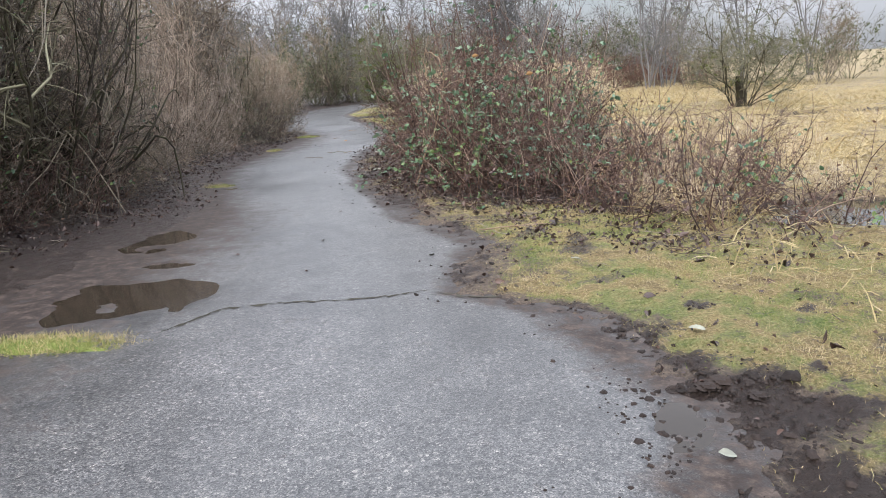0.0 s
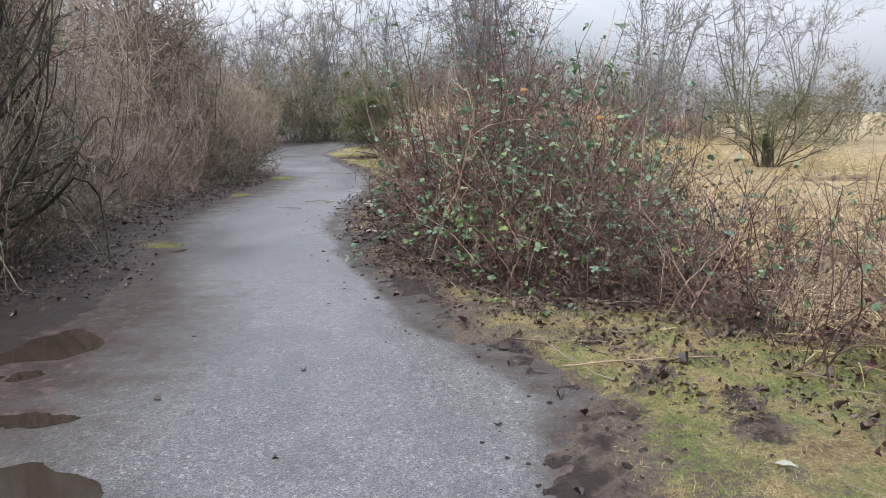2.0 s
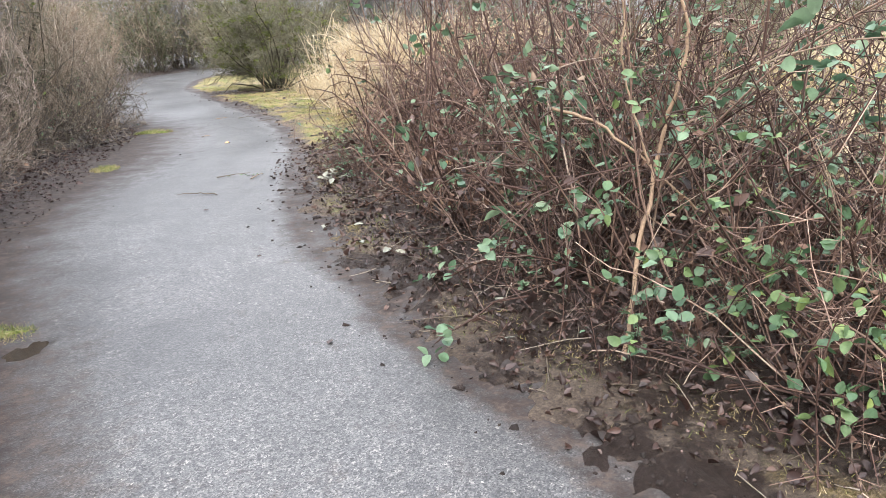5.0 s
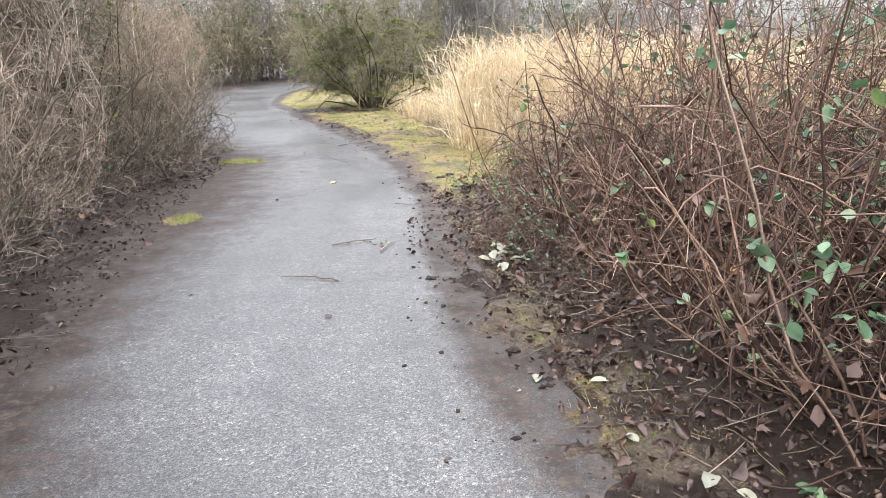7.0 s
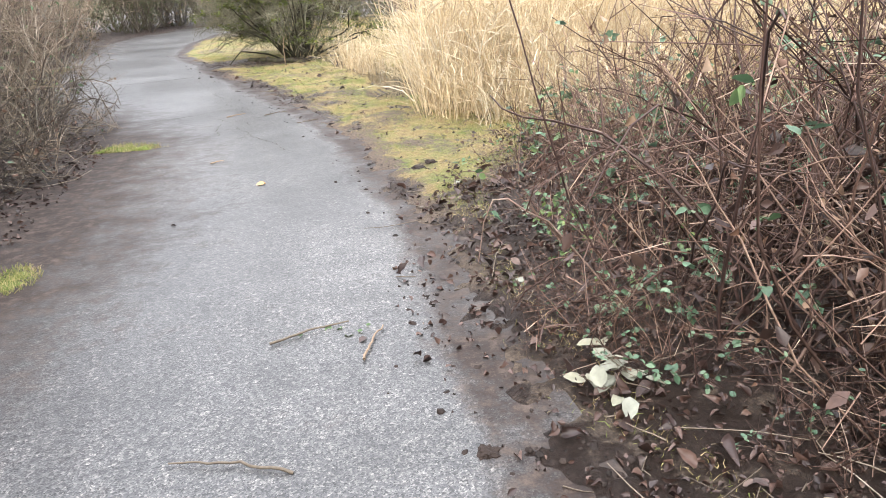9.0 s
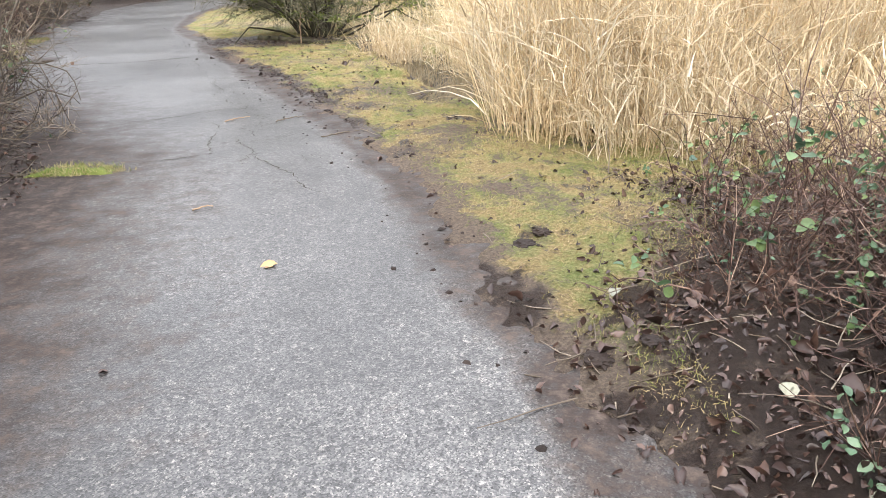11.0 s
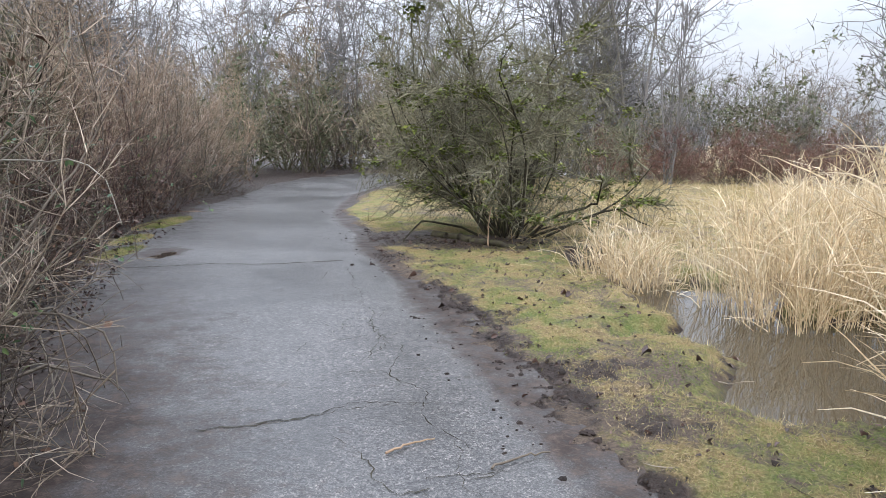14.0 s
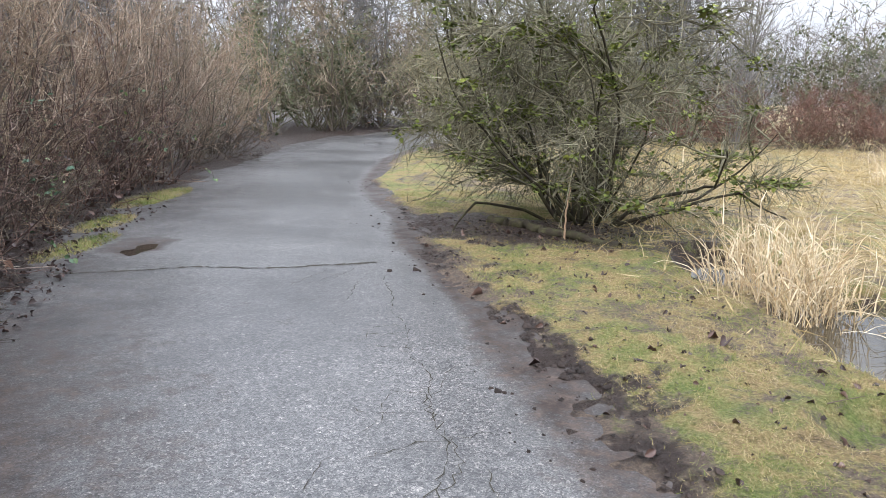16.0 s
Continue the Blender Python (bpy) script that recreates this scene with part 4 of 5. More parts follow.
for x, y in ((-1.1, 24.3), (-0.88, 24.2), (-1.0, 24.5), (0.0, 18.55), (0.5, 18.2), (-0.45, 19.1), (1.2, 18.1), (2.9, 8.2), (3.3, 7.8), (2.5, 7.3), (3.7, 8.6), (3.1, 9.2), (3.9, 9.6), (3.4, 10.6), (4.3, 8.0), (2.9, 6.7), (2.7, 10.4), (3.2, 11.5), (2.5, 12.2), (3.6, 12.6), (4.3, 11.0), (2.9, 13.6), (4.6, 9.4), (5.2, 10.4), (5.0, 12.4), (-2.0, 27.6), (-1.3, 27.3), (3.4, 31.5), (4.1, 30.0), (4.4, 32.5), (4.9, 31.0), (5.5, 30.0) ):
    put(REED_LOW, "reed_clump", x, y, 1.0 if y > 16 else 0.52, "low bent clump of dry reeds", "reeds", "low reeds beside the water", 6 if y > 16 else 24)


def tussock_parts(seed, n=95, height=0.34):
    rng = np.random.default_rng(seed)
    a, r = rng.uniform(0, 2 * np.pi, n), 0.38 * np.sqrt(rng.random(n))
    start = np.stack([r * np.cos(a), r * np.sin(a), np.full(n, -0.02)], 1)
    way = np.stack([np.cos(a + 0.5), np.sin(a + 0.5), np.full(n, 0.9)], 1) + rng.normal(0, 0.5, (n, 3))
    b = grow(rng, start, way, height * rng.uniform(0.5, 1.3, n), 3, 0.15, -0.3)
    return [("foliage", mesh_of("straw_blades", *blades(rng, b, 0.009, 0.003), STRAW_LOW))]


TUSSOCK = [tussock_parts(100 + k) for k in range(3)]
count = 0
while count < 250:
    x, y = RNG.uniform(-1.0, 15), RNG.uniform(4.5, 40)
    d = x - float(right_edge(y))
    if d < 2.0 + 0.04 * y or (x < 2.0 and 8.0 < y < 17.3) or float(pond_mask(np.array([x]), np.array([y]))[0]) > 0.3 or (x < 4 and 18.4 < y < 25):
        continue
    put(TUSSOCK, "straw_tussock", x, y, RNG.uniform(0.7, 1.6), "matted tussock of pale dry grass", "grass", "straw tussocks of the meadow", 4)
    count += 1


def strewn(name, n, box, keep, build, label, category, seed):
    """One sheet of countless small pieces strewn over the ground where keep allows."""
    rng = np.random.default_rng(seed)
    x, y = rng.uniform(box[0], box[1], n), rng.uniform(box[2], box[3], n)
    k = rng.random(n) < keep(x, y)
    x, y = x[k], y[k]
    z = np.maximum(ground_height(x, y), np.where((x > left_edge(y)) & (x < right_edge(y)), asphalt_height(x, y), -9))
    me = build(rng, np.stack([x, y, z], 1))
    return tagged(new(name, me), label, category, kind="stuff")


def verge_density(x, y):
    d = x - right_edge(y)
    m = np.clip((d - 0.18) / 0.3, 0, 1) * np.clip((3.2 - d) / 1.5, 0, 1)
    m = m * np.clip(0.62 + 1.0 * fbm(x, y, 2.6, 4, 3.0), 0.12, 1.2) * (right_bush_depth(x, y) < -0.35) * (pond_mask(x, y) < 0.2) * (1 - 0.93 * churned(x, y))
    m = m * np.where((y > 7.6) & (y < 13.6), 0.3, 1)
    return m * (1 - 0.9 * blob(x, y, -2.9, 26.5, 1.2, 0.7)) + 1.2 * blob(x, y, -1.45, 4.25, 0.5, 0.16) + 1.2 * blob(x, y, -3.65, 18.85, 0.32, 0.1) + 0.6 * blob(x, y, -3.5, 15.5, 0.12, 0.2) + 0.8 * blob(x, y, -2.75, 10.4, 0.2, 0.12)


def grass_blades(rng, p):
    n = len(p)
    b = grow(rng, p, rng.normal(0, 0.6, (n, 3)) + np.array([0, 0, 0.8]), rng.uniform(0.010, 0.032, n) * np.where(rng.random(n) < 0.06, 2.4, 1.0), 2, 0.3, -0.2)
    return mesh_of("grass", *blades(rng, b, rng.uniform(0.002, 0.0036, n), 0.0006), GRASS)


def litter_density(x, y):
    d, b = x - right_edge(y), right_bush_depth(x, y)
    right = np.clip(1 - np.abs(b + 0.25) / 0.75, 0, 1) + (0.05 + 0.42 * ((y > 7) & (y < 16.3)) * np.clip((d - 0.25) / 0.5, 0, 1)) * (d > 0.05) * (d < 1.9)
    left = 0.5 * (x < left_edge(y) + 0.25) * np.clip(1 - np.abs(x - np.interp(y, HEDGE_Y, HEDGE_X) - 0.25) / 0.95, 0, 1)
    return right + left + 0.5 * blob(x, y, 2.4, 6.5, 1.3, 0.7, 3.0) + 0.25 * blob(x, y, 2.9, 5.6, 0.7, 0.5, 5.0)


strewn("short_grass", 2300000, (-5.0, 4.5, 1.5, 29), verge_density, grass_blades, "short mossy yellow-green grass of the verge", "grass", 5)
strewn("leaf_litter", 210000, (-7.0, 4.5, 3, 27), litter_density, lambda rng, p: mesh_of("litter", *leaves(rng, p + np.array([0, 0, 0.008]), rng.gamma(2.6, 0.0082, len(p)) + 0.008, 0.4, 0.58, 0.75), LITTER), "brown fallen leaves on muddy ground", "leaves", 6)
def meadow_density(x, y):
    d = x - right_edge(y)
    return np.clip((d - 1.3) / 1.5, 0, 1) * (0.6 + 0.6 * fbm(x, y, 1.1, 3, 9.0)) * (pond_mask(x, y) < 0.2) * (right_bush_depth(x, y) < 0.3) * np.clip(1.4 - x / 14, 0.2, 1)


def dry_blades(rng, p):
    n = len(p)
    b = grow(rng, p, rng.normal(0, 0.7, (n, 3)) + np.array([0, 0, 0.7]), rng.uniform(0.06, 0.32, n), 3, 0.2, -0.28)
    b[..., 2] = np.maximum(b[..., 2], p[:, None, 2] + 0.004)
    return mesh_of("dry_grass", *blades(rng, b, 0.008, 0.002), STRAW_LOW)


strewn("dry_grass", 110000, (-2.5, 13.0, 4.0, 40), meadow_density, dry_blades, "flattened pale dry grass of the meadow", "grass", 8)
strewn("fallen_twigs", 11000, (-6.0, 4.0, 3, 27), litter_density, lambda rng, p: mesh_of("twigs", *tubes(rng, grow(rng, p + np.array([0, 0, 0.012]), rng.normal(0, 1, p.shape) * np.array([1, 1, 0.12]), rng.gamma(2.0, 0.08, len(p)) + 0.04, 3, 0.15), 0.0035, 0.0018), TWIG), "thin fallen twigs among dead leaves", "twigs", 7)


def edge_density(x, y):
    d = x - right_edge(y)
    return 0.03 * np.clip(1 - np.abs(d + 0.05) / 0.3, 0, 1) + churned(x, y) ** 3 * np.clip((d + 0.02) / 0.15, 0.02, 1) * np.clip(0.5 + 0.9 * fbm(x, y, 5.0, 3, 15.0), 0.05, 1) + 0.4 * blob(x, y, 1.95, 3.2, 0.4, 0.5) + 0.3 * blob(x, y, -2.6, 26.4, 0.9, 0.5)


def crumbs(rng, p):
    n = len(p)
    size = rng.gamma(1.6, 0.0034, n)[:, None, None] + 0.003
    ring = np.array([(1, 0, 0), (0.5, 0.87, 0), (-0.5, 0.87, 0), (-1, 0, 0), (-0.5, -0.87, 0), (0.5, -0.87, 0)])
    up = np.array([(0.55, 0.3, 0.7), (-0.5, 0.4, 0.8), (0, -0.6, 0.65)])
    v = p[:, None] + np.concatenate([np.repeat(ring[None], n, 0), np.repeat(up[None], n, 0)], 1) * size * rng.uniform(0.6, 1.4, (n, 9, 1)) * np.array([1, 1, 0.75])
    tri = np.array([(0, 1, 6), (1, 2, 7), (1, 7, 6), (2, 3, 7), (3, 4, 7), (4, 8, 7), (4, 5, 8), (5, 0, 8), (0, 6, 8), (6, 7, 8)])
    return mesh_of("mud_crumbs", v, [((np.arange(n) * 9)[:, None, None] + tri[None]).reshape(-1, 3)], CLOD, True)


strewn("mud_crumbs", 330000, (-5.5, 2.6, 2.0, 30), edge_density, crumbs, "trodden crumbs of dark mud along the asphalt", "mud", 9)


# ---- trees ----
def hawthorn_parts(seed, height, stems, twigs, fine, moss, reach=2.0):
    rng = np.random.default_rng(seed)
    a = np.linspace(0, 2 * np.pi, stems, endpoint=False) + rng.normal(0, 0.25, stems)
    start = np.stack([0.16 * np.cos(a), 0.16 * np.sin(a), np.full(stems, -0.1)], 1)
    lean = rng.uniform(0.2, 1.8, stems)[:, None]
    main = grow(rng, start, np.concatenate([np.cos(a)[:, None] * lean, np.sin(a)[:, None] * lean, np.ones((stems, 1))], 1), height * rng.uniform(0.6, 0.95, stems), 10, 0.20, -0.01)
    main = bend_in(main, reach)
    s, w, _ = sprout(rng, main, stems * 12, 0.9, 0.12, 0.97)
    second = grow(rng, s, w * np.array([1.2, 1.2, 0.6]), height * 0.36 * rng.uniform(0.4, 1.2, len(s)), 6, 0.22, -0.03)
    second = tame(second, reach)
    second = second[(second[:, :, 2].min(1) > 0.2) | (np.linalg.norm(second[:, :, :2], axis=-1).max(1) < 0.6)]
    s, w, _ = sprout(rng, second, twigs, 1.0, 0.1, 1.0)
    third = grow(rng, s, w, height * 0.12 * rng.uniform(0.4, 1.3, len(s)), 3, 0.3, 0.02)
    s, w, _ = sprout(rng, third, fine, 1.1, 0.05, 1.0)
    fourth = grow(rng, s, w, height * 0.05 * rng.uniform(0.4, 1.3, len(s)), 1, 0.25)
    third, fourth = tame(third, reach * 1.1), tame(fourth, reach * 1.15)
    out = [("trunk", mesh_of("trunk", *join([tubes(rng, main, rng.uniform(0.011, 0.024, stems), 0.005, 6), tubes(rng, np.array([[[0.0, 0.0, -0.1], [0.02, 0.01, 0.15], [-0.02, 0.03, 0.4], [0.05, 0.0, 0.62], [0.1, -0.04, 0.9]], [[0.06, 0.05, -0.1], [0.1, 0.09, 0.15], [0.17, 0.12, 0.4], [0.3, 0.12, 0.65], [0.42, 0.2, 0.95]]]) * (height / 3.9), 0.17, 0.06, 9)]), BARK_HAW, True)),
           ("crown", mesh_of("crown", *join([tubes(rng, second, 0.011, 0.004, 4), tubes(rng, third, 0.0045, 0.002), blades(rng, fourth, 0.0055, 0.0015)]), TWIG_HAW))]
    low = second[second[:, :, 2].mean(1) < height * 0.56]
    s, _, _ = sprout(rng, low, moss // 28, 1, 0.0, 1.0)
    s = np.repeat(s, 28, 0) + rng.normal(0, 1, (len(s) * 28, 3)) * np.array([0.045, 0.045, 0.022])
    moss = len(s)
    out.append(("moss", mesh_of("moss", *leaves(rng, s, rng.uniform(0.02, 0.06, moss), 0.9, 0.8, coarse=True), MOSS_TUFT)))
    return out


HAW = hawthorn_parts(121, 3.9, 22, 4200, 12000, 14000)
HAW_B = hawthorn_parts(122, 3.3, 16, 1500, 4500, 1500)
HAW_HEDGE = hawthorn_parts(123, 3.8, 16, 900, 2400, 420, 1.5)


def stand(parts, name, x, y, scale, label, category, rot=0.0, group=""):
    z = float(ground_height(np.array([x]), np.array([y]))[0])
    return thing(name, parts, pose(x, y, z, 0, 0, rot) @ Matrix.Scale(scale, 4), label, category, group)


stand(HAW, "hawthorn_tree", -2.05, 27.0, 1.05, "spreading bare hawthorn with mossy limbs by the path", "tree", 20)
stand(HAW_B, "hawthorn_tree", -3.6, 35.5, 1.2, "bare olive-grey hawthorn behind the mossy one", "tree", 130)
for x, y, s, r in ((-4.9, 5.4, 1.3, 200), (-4.9, 7.2, 1.35, 310), (-5.0, 9.2, 1.3, 10), (-5.9, 12.6, 1.25, 80), (-5.9, 18.3, 0.95, 150), (-6.3, 20.6, 1.0, 60), (-7.2, 22.8, 1.05, 240)):
    stand(HAW_HEDGE, "hawthorn_tree", x, y, s, "bare mossy hawthorn rising out of the hedge", "tree", r)
stand(HAW_B, "hawthorn_tree", 7.6, 20.5, 0.95, "small dark hawthorn standing in straw", "tree", 210)
stand(HAW_B, "hawthorn_tree", -1.0, 40.0, 1.3, "bare hawthorn at the path's bend", "tree", 300)


def bare_tree_parts(seed, height, fine_w):
    rng = np.random.default_rng(seed)
    n = 5
    start = np.concatenate([rng.normal(0, 0.12, (n, 2)), np.full((n, 1), -0.1)], 1)
    main = grow(rng, start, rng.normal(0, 0.12, (n, 3)) + np.array([0, 0, 1]), height * rng.uniform(0.75, 1, n), 10, 0.06, 0.03)
    s, w, _ = sprout(rng, main, 70, 1.1, 0.12, 0.98)
    second = grow(rng, s, w, height * 0.3 * rng.uniform(0.4, 1.2, len(s)), 5, 0.18, 0.05)
    s, w, _ = sprout(rng, second, 360, 1.0, 0.1, 1.0)
    third = grow(rng, s, w, height * 0.09 * rng.uniform(0.4, 1.3, len(s)), 2, 0.2, 0.05)
    s, w, _ = sprout(rng, third, 1000, 1.0, 0.1, 1.0)
    fourth = grow(rng, s, w, height * 0.045 * rng.uniform(0.4, 1.3, len(s)), 1, 0.2)
    return [("trunk", mesh_of("trunk", *tubes(rng, main, 0.05, 0.01, 5), TWIG_FAR, True)),
            ("crown", mesh_of("crown", *join([tubes(rng, second, 0.022, 0.007), tubes(rng, third, 0.008, 0.005), blades(rng, fourth, fine_w, fine_w * 0.6)]), TWIG_FAR))]


BARE = [bare_tree_parts(140 + k, 8.5, 0.024) for k in range(3)]
for x, y, s in ((8.6, 37, 0.9), (9.8, 38.5, 0.85), (3.5, 40, 0.8), (2.2, 43, 0.9), (14, 40, 0.9), (19, 44, 1.0), (24, 42, 0.9), (30, 46, 1.0), (0.8, 42.6, 1.15), (1.7, 43.2, 1.2), (2.6, 42.4, 1.1), (0.2, 44.5, 1.1), (13, 52, 0.55), (5, 54, 0.6), (-3, 56, 0.8), (-10, 50, 0.7),
                (-13, 40, 0.65), (-12, 33, 0.65), (37, 48, 1.1), (21, 30, 0.75), (26, 34, 0.8), (-7.6, 48.5, 0.95), (-9.4, 46.5, 0.9), (-5.6, 51, 1.0), (-11.5, 45, 0.85), (-9, 52, 1.1), (-12.5, 48.5, 1.0), (-3.6, 53, 1.0)):
    put(BARE, "bare_tree", x, y, s, "distant bare grey tree against the sky", "tree", "bare trees beyond the meadow", 3)
for x, y, s in ((-10.5, 38, 1.1), (-10, 41, 1.15), (-9.4, 44, 1.2), (-7.6, 46.5, 1.2), (-5.2, 48.5, 1.2), (-2.5, 50, 1.2), (0.5, 47, 1.1), (1.5, 41, 0.9), (3.5, 45, 1.1), (-6.5, 52, 1.4), (-1, 53, 1.4)):
    put(OLIVE, "evergreen_shrub", x, y, s, "dark olive-green shrub at the path's bend", "shrub", "dark shrubs at the path's bend", 4)
for k in range(20):
    x, y = -15 + k * 1.42 + RNG.uniform(-0.4, 0.4), 46.5 + 4.5 * math.sin(k * 2.3) + (5 if k > 12 else 0)
    put(FAR, "far_shrub", x, y, 1.25, "tall dark leafless shrub in the wood beyond the bend", "shrub", "wood beyond the bend", 4)
for k in range(12):
    x, y = -14 + k * 1.3, 39 + 8 * math.sin(k * 0.28)
    put(OLIVE, "evergreen_shrub", min(x, -8.6) if y < 43 else x, y + 3, 1.0, "dark olive-green shrub at the path's bend", "shrub", "dark shrubs at the path's bend", 4)
for k in range(11):
    put(LOW, "far_shrub", -9.6 + k * 1.05, 44.5 + 4.2 * math.sin(k * 0.35), 1.7, "low dark tangle of stems at the wood's edge", "shrub", "wood beyond the bend", 4)
for x, y in ((-9.5, 24), (-10, 27), (-10.5, 30), (-11, 34), (-12, 37)):
    put(BARE, "bare_tree", x, y, 0.58, "bare grey tree standing behind the hedge", "tree", "bare trees behind the hedge", 3)
for k in range(11):
    put(BARE, "bare_tree", -20 + k * 3.0, 57 + 4 * math.sin(k * 2.1), 0.72, "distant bare grey tree against the sky", "tree", "bare trees beyond the meadow", 3)
for x, y, s in [(4 + k * 2.1, 45 + 2 * math.sin(k * 1.9), 0.72 + 0.12 * math.sin(k * 2.7)) for k in range(14)] + [(1 + k * 1.6, 45.5 + 1.5 * math.sin(k * 2.2), 0.8) for k in range(9)]:
    put(FAR, "far_shrub", x, y, s, "distant grey-brown leafless shrub beyond the meadow", "shrub", "shrubs beyond the meadow", 4)
for k in range(16):
    put(OLIVE if k % 3 else FAR, "far_shrub", 9.5 + k * 1.5, 33 + 2.5 * math.sin(k * 1.7), 0.85, "distant grey-green shrub beyond the straw", "shrub", "shrubs beyond the meadow", 4)
BANK = [shrub_parts(58 + k, 2.1, 1.15, 22, 420, 1500, BARK, CANE_FAR, 0.7, LEAF_BROWN, 60, 0.07, -0.06, 0.011, fine_w=0.012, bends=1) for k in range(2)]
for k in range(15):
    put(BANK, "far_shrub", 2.2 + k * 0.75, 41.0 + 0.8 * math.sin(k * 2.4) + (k % 2) * 0.9, 0.85, "red-brown bramble bank across the meadow", "shrub", "bramble bank across the meadow", 4)
for x, y, sc in ((8.2, 44.5, 1.25), (10.2, 46.0, 1.35), (6.0, 47.0, 1.2)):
    put(OLIVE, "evergreen_shrub", x, y, sc, "dark grey-green tree behind the bramble bank", "tree", "dark trees across the meadow", 4)


# ---- small things on the ground ----
def clod_mesh(seed, size):
    bm = bmesh.new()
    bmesh.ops.create_icosphere(bm, subdivisions=3, radius=size)
    for v in bm.verts:
        v.co *= 1 + 0.5 * noise.noise(v.co * (1.3 / size) + Vector((seed, 0, 0))) + 0.6 * noise.noise(v.co * (3.4 / size) + Vector((0, seed, 0)))
        v.co.z *= 0.3
    me = bpy.data.meshes.new("clod")
    bm.to_mesh(me), bm.free()
    me.materials.append(CLOD)
    return me


CLODS = [clod_mesh(k * 3.1, s) for k, s in enumerate((0.03, 0.022, 0.045, 0.016))]


def on_ground(x, y):
    a = (np.array([x]), np.array([y]))
    z = float(ground_height(*a)[0])
    return max(z, float(asphalt_height(*a)[0])) if left_edge(y) < x < right_edge(y) else z


for k in range(9):
    y = float(RNG.choice([RNG.uniform(19, 25), RNG.uniform(7, 18), RNG.uniform(3, 6)]))
    x = float(right_edge(y)) + RNG.normal(0.12, 0.1)
    ob = new("mud_clod", CLODS[int(RNG.choice([0, 1, 3]))])
    ob.matrix_world = pose(x, y, on_ground(x, y) + 0.004, 0, 0, RNG.uniform(0, 360))
    tagged(ob, "dark wet clod of mud at the asphalt's edge", "clod", "mud clods along the path")
for x, y, s in ((-1.11, 17.04, 1.2), (-1.0, 17.15, 0.9), (-1.15, 15.97, 1.0), (-0.95, 16.0, 0.8), (2.0, 3.45, 1.2), (1.93, 3.4, 0.9), (2.1, 3.3, 0.8)):
    ob = new("mud_clod", CLODS[2])
    ob.matrix_world = pose(x, y, on_ground(x, y) + 0.005, 0, 0, 40 * x) @ Matrix.Scale(s, 4)
    tagged(ob, "large dark clod of torn turf on the verge", "clod", "mud clods along the path")

def moss_patch(cx, cy, rx, ry, h, seed):
    rng = np.random.default_rng(seed)
    rr, aa = np.meshgrid(np.linspace(0, 1, 9), np.linspace(0, 2 * np.pi, 40, endpoint=False))
    wob = 1 + 0.2 * np.sin(3 * aa + seed) + 0.14 * np.sin(7 * aa + 2 * seed)
    x, y = cx + rx * rr * wob * np.cos(aa), cy + ry * rr * wob * np.sin(aa)
    z = h * (1 - rr ** 2) * (1 + 0.5 * fbm(x, y, 20, 2, seed)) - 0.012 * rr
    idx = np.arange(x.size).reshape(x.shape)
    nx = np.roll(idx, -1, 0)
    f = np.stack([idx[:, :-1], idx[:, 1:], nx[:, 1:], nx[:, :-1]], -1).reshape(-1, 4)
    base = new("moss_patch", mesh_of("moss_patch", np.stack([x, y, z], -1), [f], MOSS_TUFT, True))
    n = int(4200 * rx * ry * 4)
    a, r = rng.uniform(0, 2 * np.pi, n), np.sqrt(rng.random(n))
    p = np.stack([cx + rx * r * np.cos(a), cy + ry * r * np.sin(a), h * (1 - r ** 2)], 1)
    b = grow(rng, p, rng.normal(0, 0.5, (n, 3)) + np.array([0, 0, 1]), rng.uniform(0.015, 0.05, n), 2, 0.2, -0.1)
    tagged(part("grass", mesh_of("grass", *blades(rng, b, 0.004, 0.001), GRASS), base), kind="stuff")
    return tagged(base, "low patch of green moss and grass on asphalt", "moss", "moss patches on the path")


for k, (cx, cy, rx, ry, h) in enumerate(((-1.5, 4.22, 0.55, 0.17, 0.02), (-3.62, 18.86, 0.3, 0.10, 0.04), (-3.5, 15.5, 0.16, 0.22, 0.012), (-2.78, 10.42, 0.24, 0.10, 0.015), (-6.3, 24.9, 0.16, 0.6, 0.012), (-6.62, 25.9, 0.18, 0.5, 0.012), (-6.95, 27.6, 0.22, 0.9, 0.012))):
    moss_patch(cx, cy, rx, ry, h, k + 3)

log = new("fallen_log", mesh_of("log", *curve_tube(((-3.05, 26.75, 0.05), (-2.75, 26.5, 0.06), (-2.5, 26.2, 0.05), (-2.2, 26.0, 0.06), (-1.9, 25.7, 0.04)), 0.055, 0.035, BARK_HAW, 10, 0.011, 3), BARK_HAW, True))
tagged(log, "dark mossy fallen branch lying under the hawthorn", "log")
stick = new("upright_stick", mesh_of("stick", *curve_tube(((-2.33, 26.0, -0.05), (-2.34, 26.0, 0.25), (-2.31, 26.0, 0.5)), 0.012, 0.006, CANE_PALE, 5, 0.003, 4), CANE_PALE, True))
tagged(stick, "thin pale stick standing in the grass", "stick")


def leaf_mesh(seed, size, mat, up=2.0):
    rng = np.random.default_rng(seed)
    return mesh_of("leaf", *leaves(rng, np.zeros((1, 3)), size, up, 0.6, 0.3), mat)


PALE_LEAVES = [leaf_mesh(200 + k, 0.085, PALE_LEAF) for k in range(4)]
DRY_LEAVES = [leaf_mesh(210 + k, 0.05, LITTER) for k in range(3)]
YEL = leaf_mesh(220, 0.08, YELLOW_LEAF)


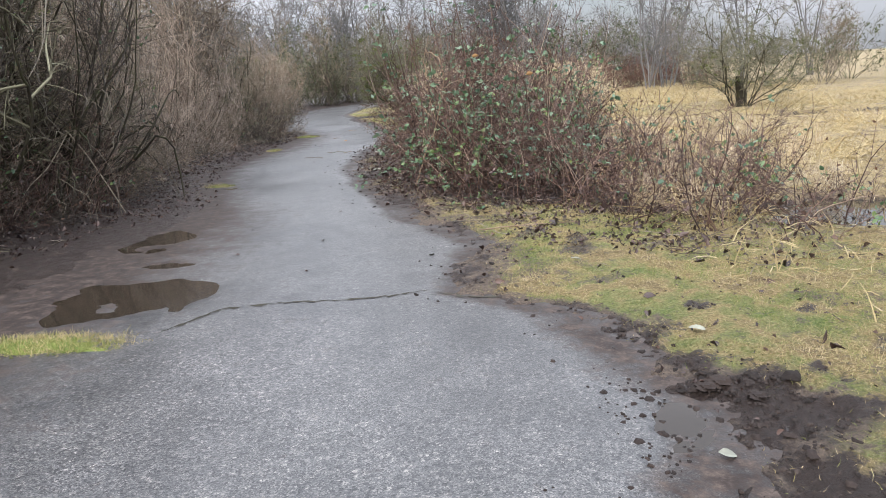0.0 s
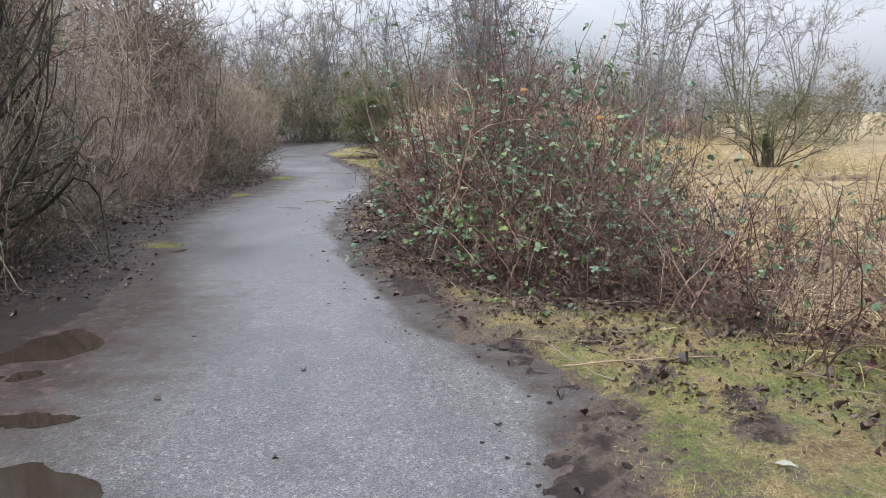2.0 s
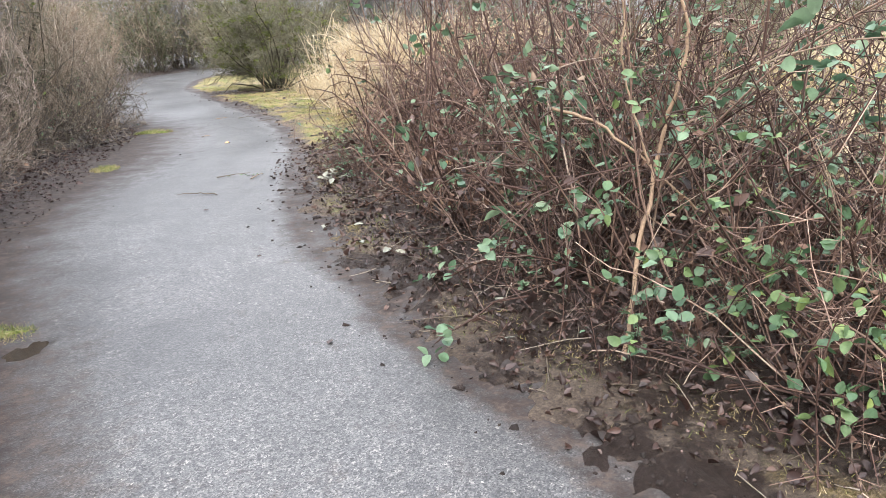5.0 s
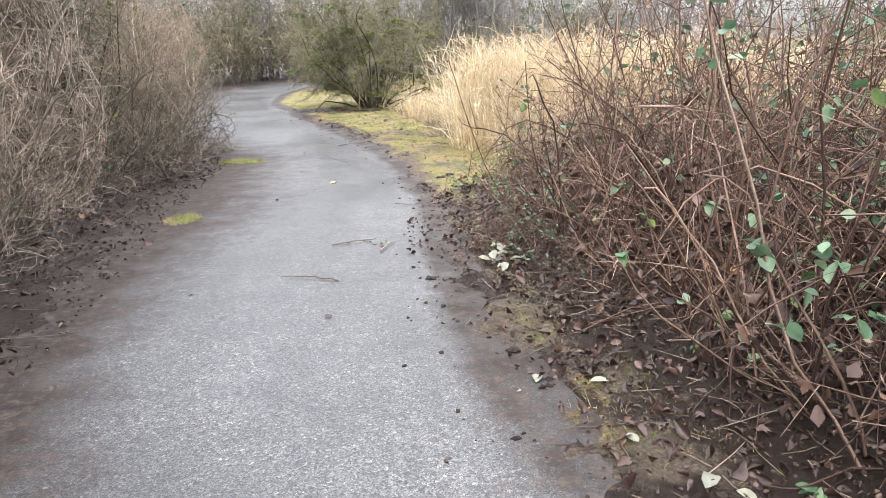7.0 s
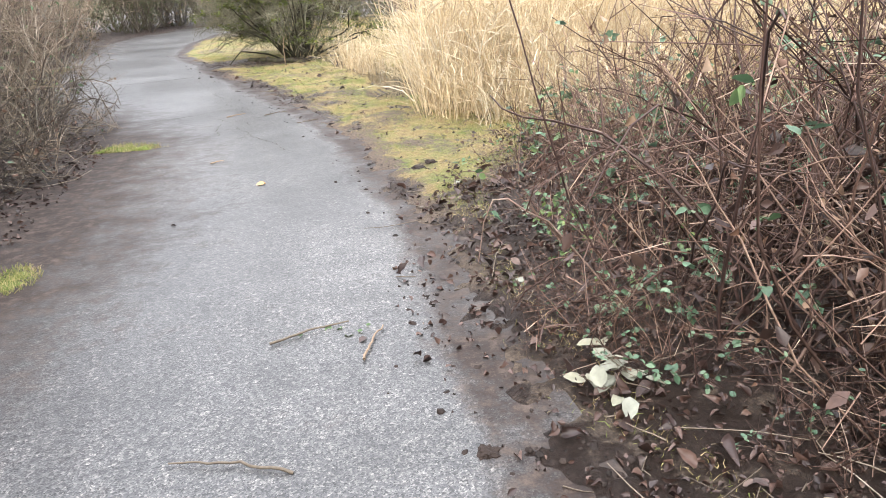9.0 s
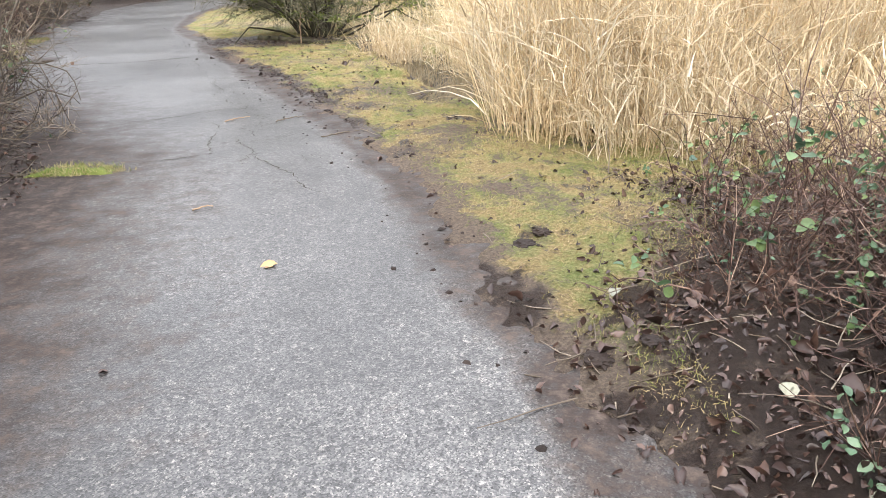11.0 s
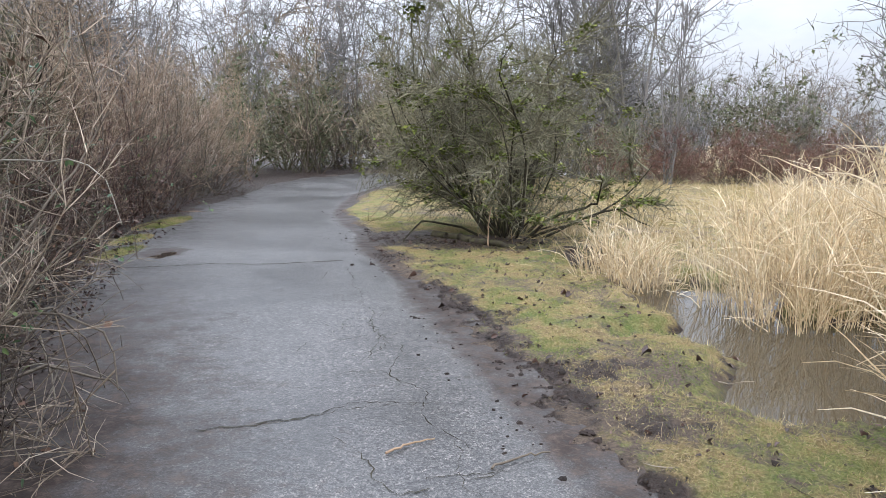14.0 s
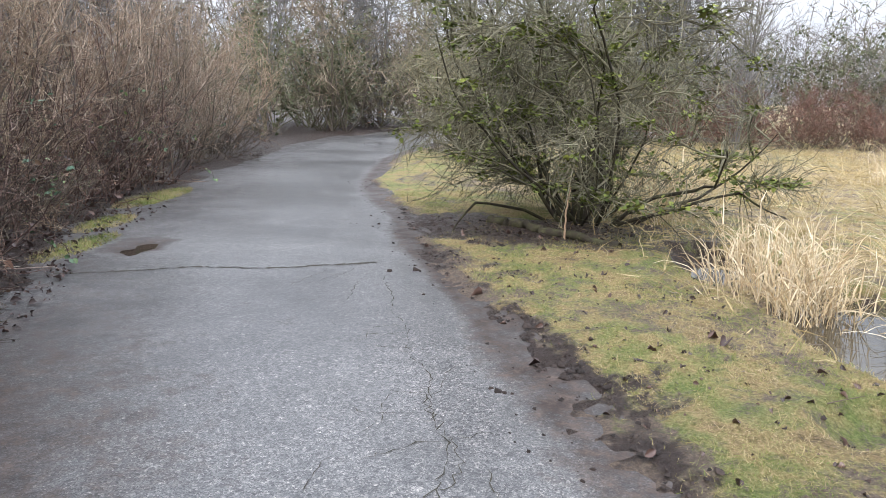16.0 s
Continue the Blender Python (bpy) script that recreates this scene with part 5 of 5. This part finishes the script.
def drop_leaf(me, x, y, label, group, lift=0.012):
    ob = new("fallen_leaf", me)
    ob.matrix_world = pose(x, y, on_ground(x, y) + lift, 0, 0, RNG.uniform(0, 360)) @ Matrix.Scale(RNG.uniform(0.75, 1.2), 4)
    return tagged(ob, label, "leaf", group)


for k in range(20):
    drop_leaf(PALE_LEAVES[k % 4], -0.90 + RNG.normal(0, 0.10), 13.72 + RNG.normal(0, 0.09), "pale upturned bramble leaf on the mud", "heap of pale fallen leaves", RNG.uniform(0.01, 0.07))
for x, y in ((1.6, 5.5), (-0.79, 11.4), (-1.03, 12.03), (-0.95, 16.37), (-0.62, 11.15), (-0.55, 11.0), (0.6, 5.9), (-0.85, 12.6), (-0.75, 11.9), (-0.4, 10.6), (-0.2, 10.1), (-0.3, 9.6), (2.1, 4.0), (1.9, 2.9), (-0.7, 15.6), (-0.75, 15.2), (-1.0, 14.7), (-1.1, 11.9)):
    drop_leaf(PALE_LEAVES[int(RNG.integers(0, 4))], x, y, "pale dry fallen leaf lying on damp ground", "pale leaves on the verge")
for x, y in ((-0.546, 7.98), (-1.06, 9.83), (-1.03, 10.9), (-1.5, 11.4), (-3.6, 14.28), (-2.0, 12.9), (-1.73, 14.36), (-1.0, 6.2), (-0.4, 6.6), (-2.8, 16.2), (-2.9, 13.4), (-3.2, 12.2), (-0.3, 5.6), (-1.2, 7.2)):
    drop_leaf(DRY_LEAVES[int(RNG.integers(0, 3))], x, y, "small dark wet leaf stuck to the asphalt", "wet leaves on the path", 0.004)
for x, y in ((-2.255, 17.03),):
    drop_leaf(YEL, x, y, "single orange-yellow leaf on grey asphalt", "", 0.005)
GREEN_LEAF = leaf_mesh(231, 0.06, LEAF)
for x, y in ((-1.82, 14.46), (-1.76, 14.42), (-1.88, 14.5), (-1.8, 14.38), (-1.98, 14.45), (-1.72, 14.47)):
    drop_leaf(GREEN_LEAF, x, y, "small green bramble leaf fallen on the asphalt", "green leaves of a broken sprig", 0.006)
for x, y, z in ((1.49, 8.86, 1.27), (0.9, 9.0, 1.5), (0.0, 12.3, 0.35)):
    ob = new("yellow_leaf", YEL)
    ob.matrix_world = pose(x, y, z, 50, 20, 60 * y)
    tagged(ob, "bright yellow withered leaf hanging in the brambles", "leaf")
for k, (x, y, a, n) in enumerate(((-1.95, 14.45, 20, 0.35), (-1.7, 14.3, 70, 0.3), (-2.3, 20.2, 35, 0.3), (-2.7, 17.9, 20, 0.12), (-1.9, 19.6, 30, 0.35), (-2.75, 20.3, 40, 0.25), (-2.2, 13.6, 160, 0.4), (1.4, 6.6, 10, 0.9), (1.2, 7.0, 170, 1.1))):
    z = on_ground(x, y)
    c, s = math.cos(radians(a)), math.sin(radians(a))
    me = mesh_of("stick", *curve_tube(((x - c * n / 2, y - s * n / 2, z + 0.01), (x, y + 0.02, z + 0.016), (x + c * n / 2, y + s * n / 2, z + 0.01)), 0.006, 0.003, BARK, 5, 0.003, k), CANE_PALE if k % 2 else BARK, True)
    tagged(new("fallen_stick", me), "thin fallen stick lying on damp ground", "stick", "sticks along the path")
